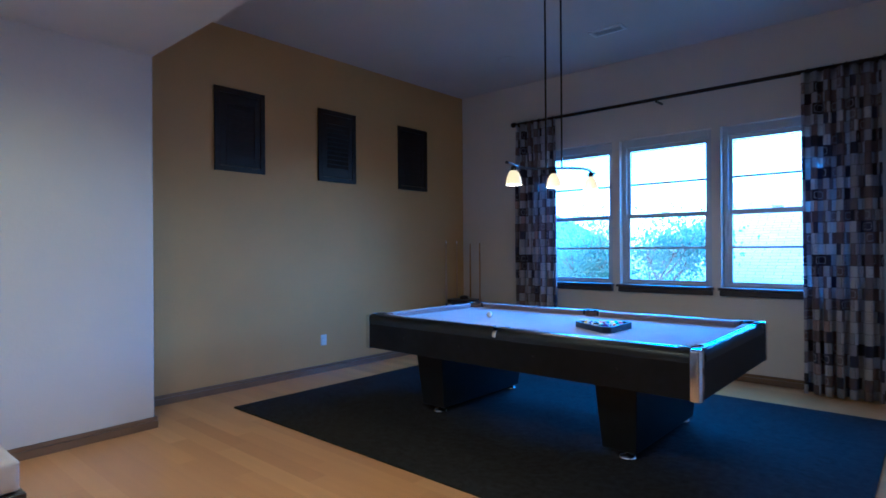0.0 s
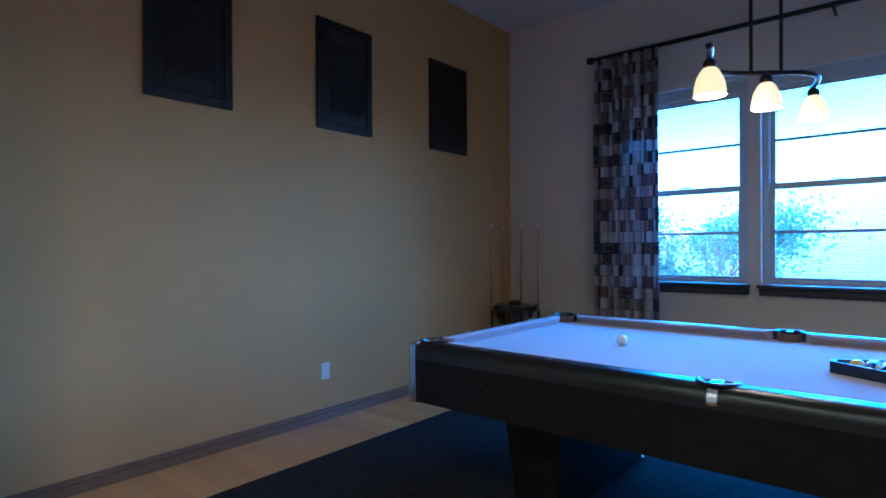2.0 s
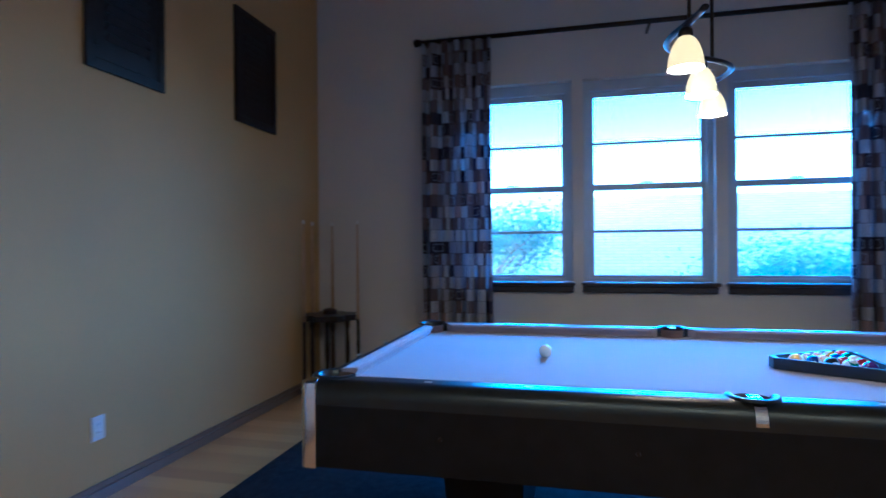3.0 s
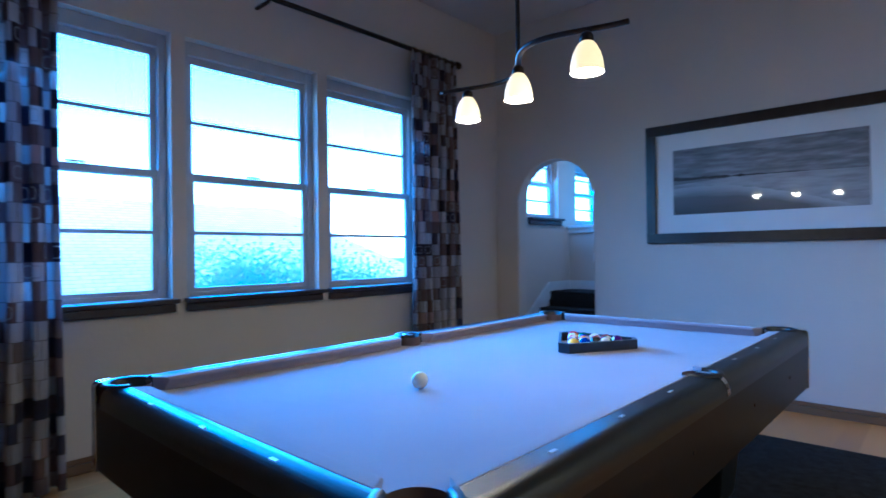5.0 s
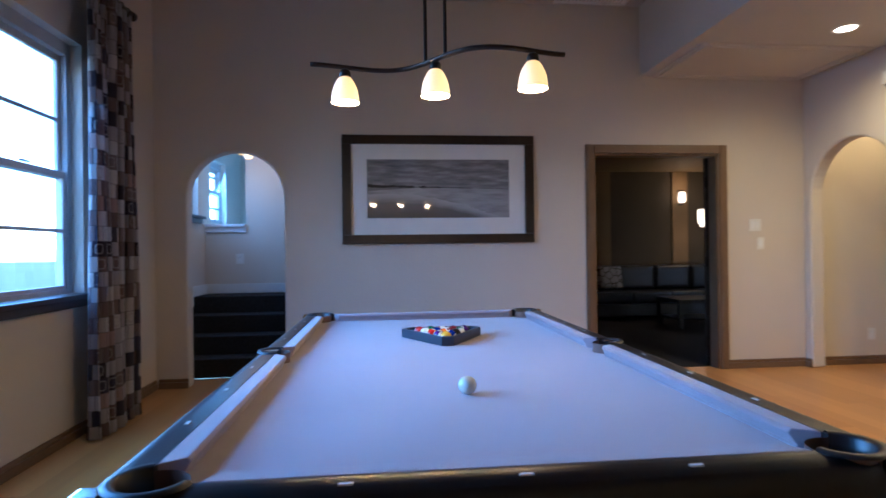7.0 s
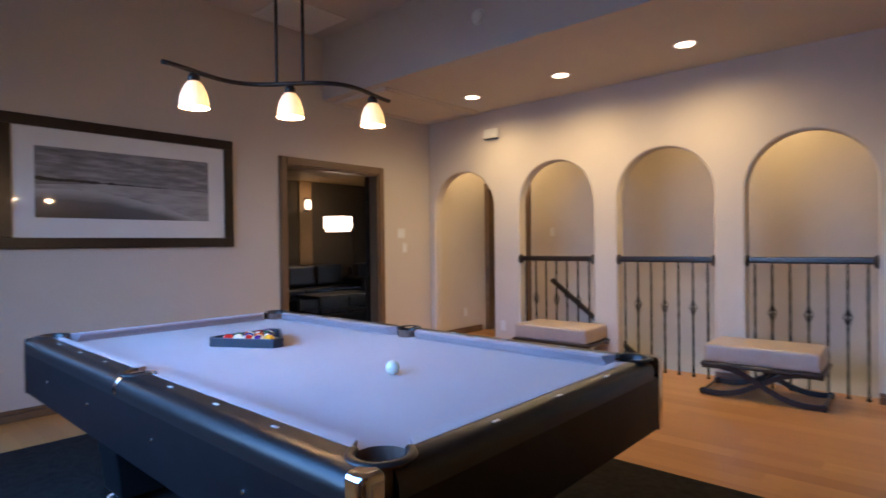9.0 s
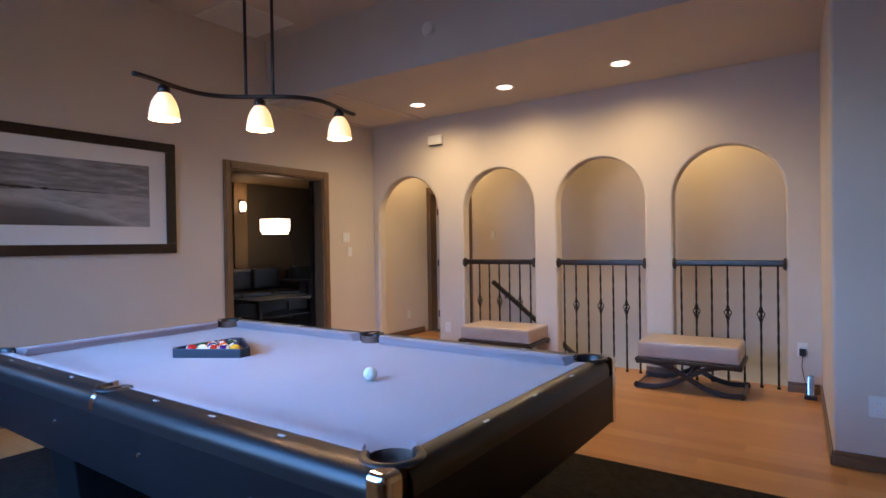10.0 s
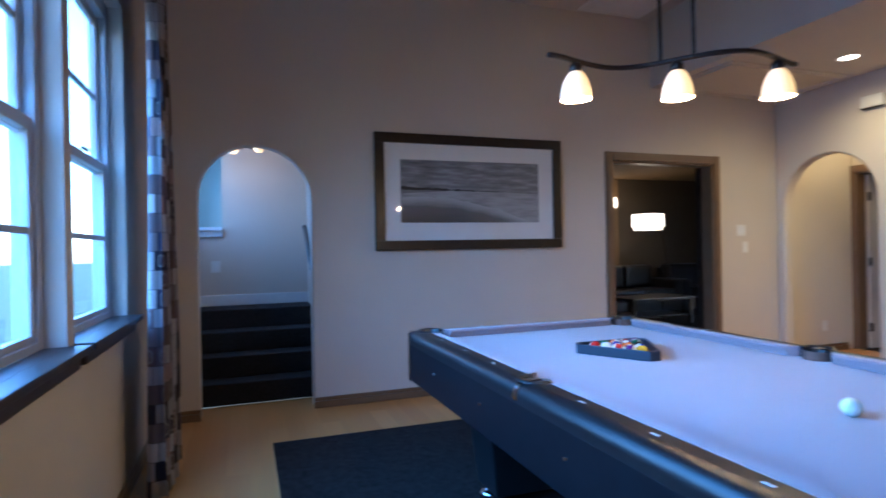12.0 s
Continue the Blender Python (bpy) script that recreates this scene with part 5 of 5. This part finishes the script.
def grille(name, x, y, z, w, d, slats, label):
    g = empty(name, (x, y, z))
    fb = bmesh.new()
    for x0, x1, y0, y1 in ((-w / 2, w / 2, -d / 2, -d / 2 + 0.03), (-w / 2, w / 2, d / 2 - 0.03, d / 2), (-w / 2, -w / 2 + 0.03, -d / 2 + 0.03, d / 2 - 0.03), (w / 2 - 0.03, w / 2, -d / 2 + 0.03, d / 2 - 0.03)):
        box(fb, x0, x1, y0, y1, -0.012, 0, 0.003)
    part("frame", fb, M_PLASTIC, g)
    part("backing", B(-w / 2 + 0.03, w / 2 - 0.03, -d / 2 + 0.03, d / 2 - 0.03, -0.0015, 0), M_CEIL, g)
    for i in range(slats):
        yy = -d / 2 + 0.03 + (i + 0.5) * (d - 0.06) / slats
        bm = B(-w / 2 + 0.031, w / 2 - 0.031, -0.009, 0.009, -0.001, 0.001)
        bmesh.ops.transform(bm, matrix=Matrix.Translation((0, yy, -0.007)) @ Matrix.Rotation(radians(32), 4, "X"), verts=bm.verts)
        part("slat", bm, M_PLASTIC, g)
    return tagged(g, label, "air vent")


grille("ceiling_vent", -1.83, 5.24, H, 0.34, 0.16, 6, "small white ceiling air vent above the windows")
grille("ceiling_vent", 0.75, 2.27, H, 0.60, 0.70, 18, "large white return air grille in the ceiling")
spk = empty("ceiling_speaker", (-3.05, 5.27, H))
part("rim", lathe(bmesh.new(), [(0.105, 0.0), (0.11, -0.006), (0.10, -0.01)], 32, closed=True), M_CEIL, spk)
part("grille_cloth", lathe(bmesh.new(), [(0.097, -0.0105), (0.09, -0.012)], 32, closed=True), M_CEIL, spk)
tagged(spk, "round painted speaker flush in the ceiling", "speaker")
for x, y in ((-0.14, 0.707), (-1.24, 0.735), (-2.389, 0.765)):
    c = empty("downlight", (x, y, LOW))
    part("trim_ring", lathe(bmesh.new(), [(0.072, -0.004), (0.092, -0.006), (0.095, 0.0)], 32), M_WHITE, c, smooth=True)
    part("lens", lathe(bmesh.new(), [(0.072, -0.003), (0.04, -0.0035)], 32, closed=True), M_CANLIT, c, "lit lamp face")
    tagged(c, "lit round recessed downlight in the low ceiling", "downlight", "downlights before the arches")
at = empty("attic_hatch", (0.635, 0.90, LOW))
fb = bmesh.new()
aw, ad = 0.43, 0.745
for inset, zz in ((0.0, 0.02), (0.022, 0.034)):
    for x0, x1, y0, y1 in ((-aw, aw, -ad, -ad + 0.07), (-aw, aw, ad - 0.07, ad), (-aw, -aw + 0.07, -ad + 0.07, ad - 0.07), (aw - 0.07, aw, -ad + 0.07, ad - 0.07)):
        box(fb, x0 + inset if x1 - x0 < 0.1 else x0 + inset, x1 - inset, y0 + inset, y1 - inset, -zz, 0, 0.004)
part("frame", fb, M_WALL, at, "moulded hatch frame")
part("panel", B(-aw + 0.071, aw - 0.071, -ad + 0.071, ad - 0.071, -0.012, 0, 0.002), M_WALL, at)
tagged(at, "cream painted attic hatch with moulded frame", "ceiling hatch")

ph = empty("cordless_phone", (-3.735, 0.26, 0.0))
part("cradle", box(bmesh.new(), -0.045, 0.045, -0.05, 0.05, 0.0, 0.03, 0.01, 3), M_DARKPL, ph, "black charging cradle")
hb = box(bmesh.new(), -0.024, 0.024, -0.014, 0.014, 0.0, 0.165, 0.009, 3)
hs = part("handset", hb, M_CHROME, ph, "silver handset")
hs.matrix_basis = pose(0, 0.0, 0.022, 16, 0, 0)
tagged(ph, "silver cordless phone standing in a black charger", "telephone")
pg = empty("power_adapter", (-3.674, S + 0.009, 0.345))
part("plug", B(-0.022, 0.022, 0.0, 0.035, -0.03, 0.03, 0.006), M_DARKPL, pg)
cd = bmesh.new()
tube(cd, [(0, 0.02, -0.03), (0.005, 0.05, -0.12), (-0.02, 0.10, -0.23), (-0.035, 0.13, -0.285)], 0.003, 6)
part("cord", cd, M_DARKPL, pg)
tagged(pg, "black power adapter with a thin cord to the phone", "adapter")

# ---------------------------------------------------------------- cue stand in the corner
cs = empty("cue_stand", (-4.28, 5.96, 0))
for z0, z1, nm, r in ((0.0, 0.05, "base", 0.21), (0.615, 0.665, "top_plate", 0.215)):
    bm = bmesh.new()
    ring = []
    for zz in (z0, z1):
        ring.append([bm.verts.new(((r + 0.025 * math.cos(8 * a)) * math.cos(a), (r + 0.025 * math.cos(8 * a)) * math.sin(a), zz)) for a in [2 * math.pi * i / 64 for i in range(64)]])
    for i in range(64):
        bm.faces.new((ring[0][i], ring[0][(i + 1) % 64], ring[1][(i + 1) % 64], ring[1][i]))
    bm.faces.new(ring[0][::-1]), bm.faces.new(ring[1])
    bevelled(part(nm, bm, M_DARKWOOD, cs, "scalloped dark wooden disc"), 0.006, 2, 60)
for i in range(4):
    a = i * math.pi / 2 + 0.6
    part("post", lathe(bmesh.new(), [(0.02, 0.05), (0.026, 0.09), (0.014, 0.14), (0.02, 0.33), (0.014, 0.52), (0.026, 0.58), (0.02, 0.615)], 14, (0.15 * math.cos(a), 0.15 * math.sin(a), 0)), M_DARKWOOD, cs, smooth=True)
part("hub", lathe(bmesh.new(), [(0.06, 0.666), (0.06, 0.70), (0.03, 0.715)], 20, closed=True), M_DARKWOOD, cs)
tagged(cs, "dark wooden floor cue stand in the corner", "cue stand")
for i, (a, rr) in enumerate(((0.2, 0.19), (1.9, 0.20), (2.7, 0.18), (4.2, 0.2))):
    x, y = -4.28 + rr * 1.28 * math.cos(a), 5.96 + rr * 1.28 * math.sin(a)
    c = empty("billiard_cue", (x, y, 0.0))
    part("butt", lathe(bmesh.new(), [(0.015, 0.0), (0.0145, 0.35), (0.013, 0.62)], 12, closed=True), M_DARKWOOD, c, smooth=True)
    part("shaft", lathe(bmesh.new(), [(0.013, 0.6205), (0.0105, 1.1), (0.0068, 1.43)], 12, closed=True), M_CUE, c, "pale maple shaft", True)
    part("ferrule", lathe(bmesh.new(), [(0.0068, 1.4305), (0.0066, 1.46)], 12, closed=True), M_PLASTIC, c)
    tagged(c, "maple billiard cue standing in the corner stand", "billiard cue", "cues in the stand")

# ---------------------------------------------------------------- outside
structure("ground", B(-400, 400, 7.0, 500, -3.4, -3.2), M_GRASS, "dry lawn far below the windows", "ground")


def roofed_house(name, x0, x1, y0, y1, eave, ridge, label, along="x"):
    h = empty(name, ((x0 + x1) / 2, (y0 + y1) / 2, -3.2))
    ax, ay = (x1 - x0) / 2, (y1 - y0) / 2
    part("wall", B(-ax, ax, -ay, ay, 0, eave + 3.2), M_STUCCO, h, "pale stucco walls")
    bm = bmesh.new()
    uvl = bm.loops.layers.uv.new("UVMap")
    o, e, r = 0.5, eave + 3.2, ridge + 3.2
    cut_ = min(ax, ay) * 0.9
    A, Bv, C, D = (-ax - o, -ay - o, e), (ax + o, -ay - o, e), (ax + o, ay + o, e), (-ax - o, ay + o, e)
    if along == "x":
        P, Q = (-ax + cut_, 0, r), (ax - cut_, 0, r)
        faces = ((A, Bv, Q, P), (C, D, P, Q), (Bv, C, Q), (D, A, P))
    else:
        P, Q = (0, -ay + cut_, r), (0, ay - cut_, r)
        faces = ((Bv, C, Q, P), (D, A, P, Q), (A, Bv, P), (C, D, Q))
    for f in faces:
        fc = bm.faces.new([bm.verts.new(p) for p in f])
        p0 = Vector(f[0])
        u = (Vector(f[1]) - p0).normalized()
        nrm = u.cross(Vector(f[2]) - p0).normalized()
        v = nrm.cross(u)
        for lp in fc.loops:
            lp[uvl].uv = ((lp.vert.co - p0).dot(u), (lp.vert.co - p0).dot(v))
    rf = part("roof", bm, M_SHINGLE, h, "grey shingled hip roof")
    md = rf.modifiers.new("thick", "SOLIDIFY")
    md.thickness = 0.15
    for x in (-ax * 0.5, ax * 0.5):
        w = part("window", B(x - 0.5, x + 0.5, -ay - 0.03, -ay, eave + 3.2 - 1.9, eave + 3.2 - 0.6), M_WHITE, h)
        part("pane", B(x - 0.44, x + 0.44, -ay - 0.04, -ay - 0.031, eave + 3.2 - 1.84, eave + 3.2 - 0.66), M_DARKPL, w)
    return tagged(h, label, "house")


roofed_house("neighbour_house", -9.0, 12.0, 16.0, 26.0, -0.5, 2.9, "neighbouring house with a grey shingle hip roof")
roofed_house("neighbour_house", -25.0, -12.5, 22.0, 33.0, 0.3, 4.6, "farther house with a steep shingle roof", "y")


def tree(name, x, y, z0, height, spread, seed, label):
    r = random.Random(seed)
    t = empty(name, (x, y, z0))
    tb = bmesh.new()
    tips = []

    def limb(p, d, length, rad, depth):
        q = p + d * length
        m = Matrix.Translation((p + q) / 2) @ d.to_track_quat("Z", "Y").to_matrix().to_4x4()
        bmesh.ops.create_cone(tb, cap_ends=True, segments=7, radius1=rad, radius2=rad * 0.65, depth=length, matrix=m)
        if depth == 0:
            tips.append(q)
            return
        if depth < 3:
            tips.append(q)
        for _ in range(3 if depth > 1 else 4):
            nd = (d + Vector((r.uniform(-1, 1), r.uniform(-1, 1), r.uniform(-0.25, 0.6))) * spread).normalized()
            limb(q, nd, length * r.uniform(0.6, 0.85), rad * 0.6, depth - 1)

    limb(Vector((0, 0, 0)), Vector((0.03, 0.02, 1)).normalized(), height * 0.33, height * 0.022, 4)
    part("trunk", tb, M_BARK, t)
    verts, faces = [], []
    for p in tips:
        for _ in range(120):
            c = p + Vector((r.gauss(0, 0.27), r.gauss(0, 0.27), r.gauss(0, 0.22)))
            q = Euler((r.uniform(0, 6), r.uniform(0, 6), r.uniform(0, 6))).to_matrix()
            s = r.uniform(0.026, 0.052)
            i = len(verts)
            verts += [c + q @ Vector(v) * s for v in ((-1, 0, 0), (0, -0.45, 0.1), (1, 0, 0), (0, 0.45, 0.1))]
            faces.append((i, i + 1, i + 2, i + 3))
    me = bpy.data.meshes.new("crown")
    me.from_pydata(verts, [], faces)
    me.materials.append(M_LEAF)
    cr = new("crown", me)
    cr.parent = t
    tagged(cr, "small loose green leaves", kind="stuff")
    return tagged(t, label, "tree")


tree("tree", -4.7, 12.0, -3.2, 4.9, 0.75, 3, "leafy green tree below the windows")
tree("tree", -6.3, 12.6, -3.2, 4.9, 0.75, 8, "leafy green tree beside the house")
tree("tree", 1.1, 11.0, -3.2, 4.7, 0.72, 15, "leafy green tree near the neighbouring roof")

# ---------------------------------------------------------------- floor boards
LENGTHS = (0.9, 1.2, 1.5, 1.8)
PW = 0.127
boards = {}
for L in LENGTHS:
    bm = box(bmesh.new(), 0.0, L, 0.0, PW, -0.012, 0.0)
    me = bpy.data.meshes.new("plank")
    bm.to_mesh(me)
    bm.free()
    me.materials.append(M_PLANK)
    boards[L] = me
pr = random.Random(11)
rows = int((N - FAR_Y) / PW) + 1
for i in range(rows):
    y = FAR_Y + i * PW
    x = W - pr.uniform(0.0, 0.9)
    if y < S - T - PW:
        x = 0.0 + 0.001
    end = 1.46 if y > 4.5 else E_ + 0.13
    while x < end - 0.02:
        left = end - x
        L = min(LENGTHS, key=lambda v: abs(v - left)) if left < 1.9 else pr.choice(LENGTHS)
        if not (x > -3.7 and x + L < 0.3 and 2.45 < y < 5.4):
            b = new("plank", boards[L])
            a0, a1 = max(x, W - T + 0.01), min(x + L, end)
            b.location = (a0, y, pr.uniform(-0.0003, 0.0))
            b.scale = ((a1 - a0) / L, 1, 1)
            b.parent = floor
        x += L
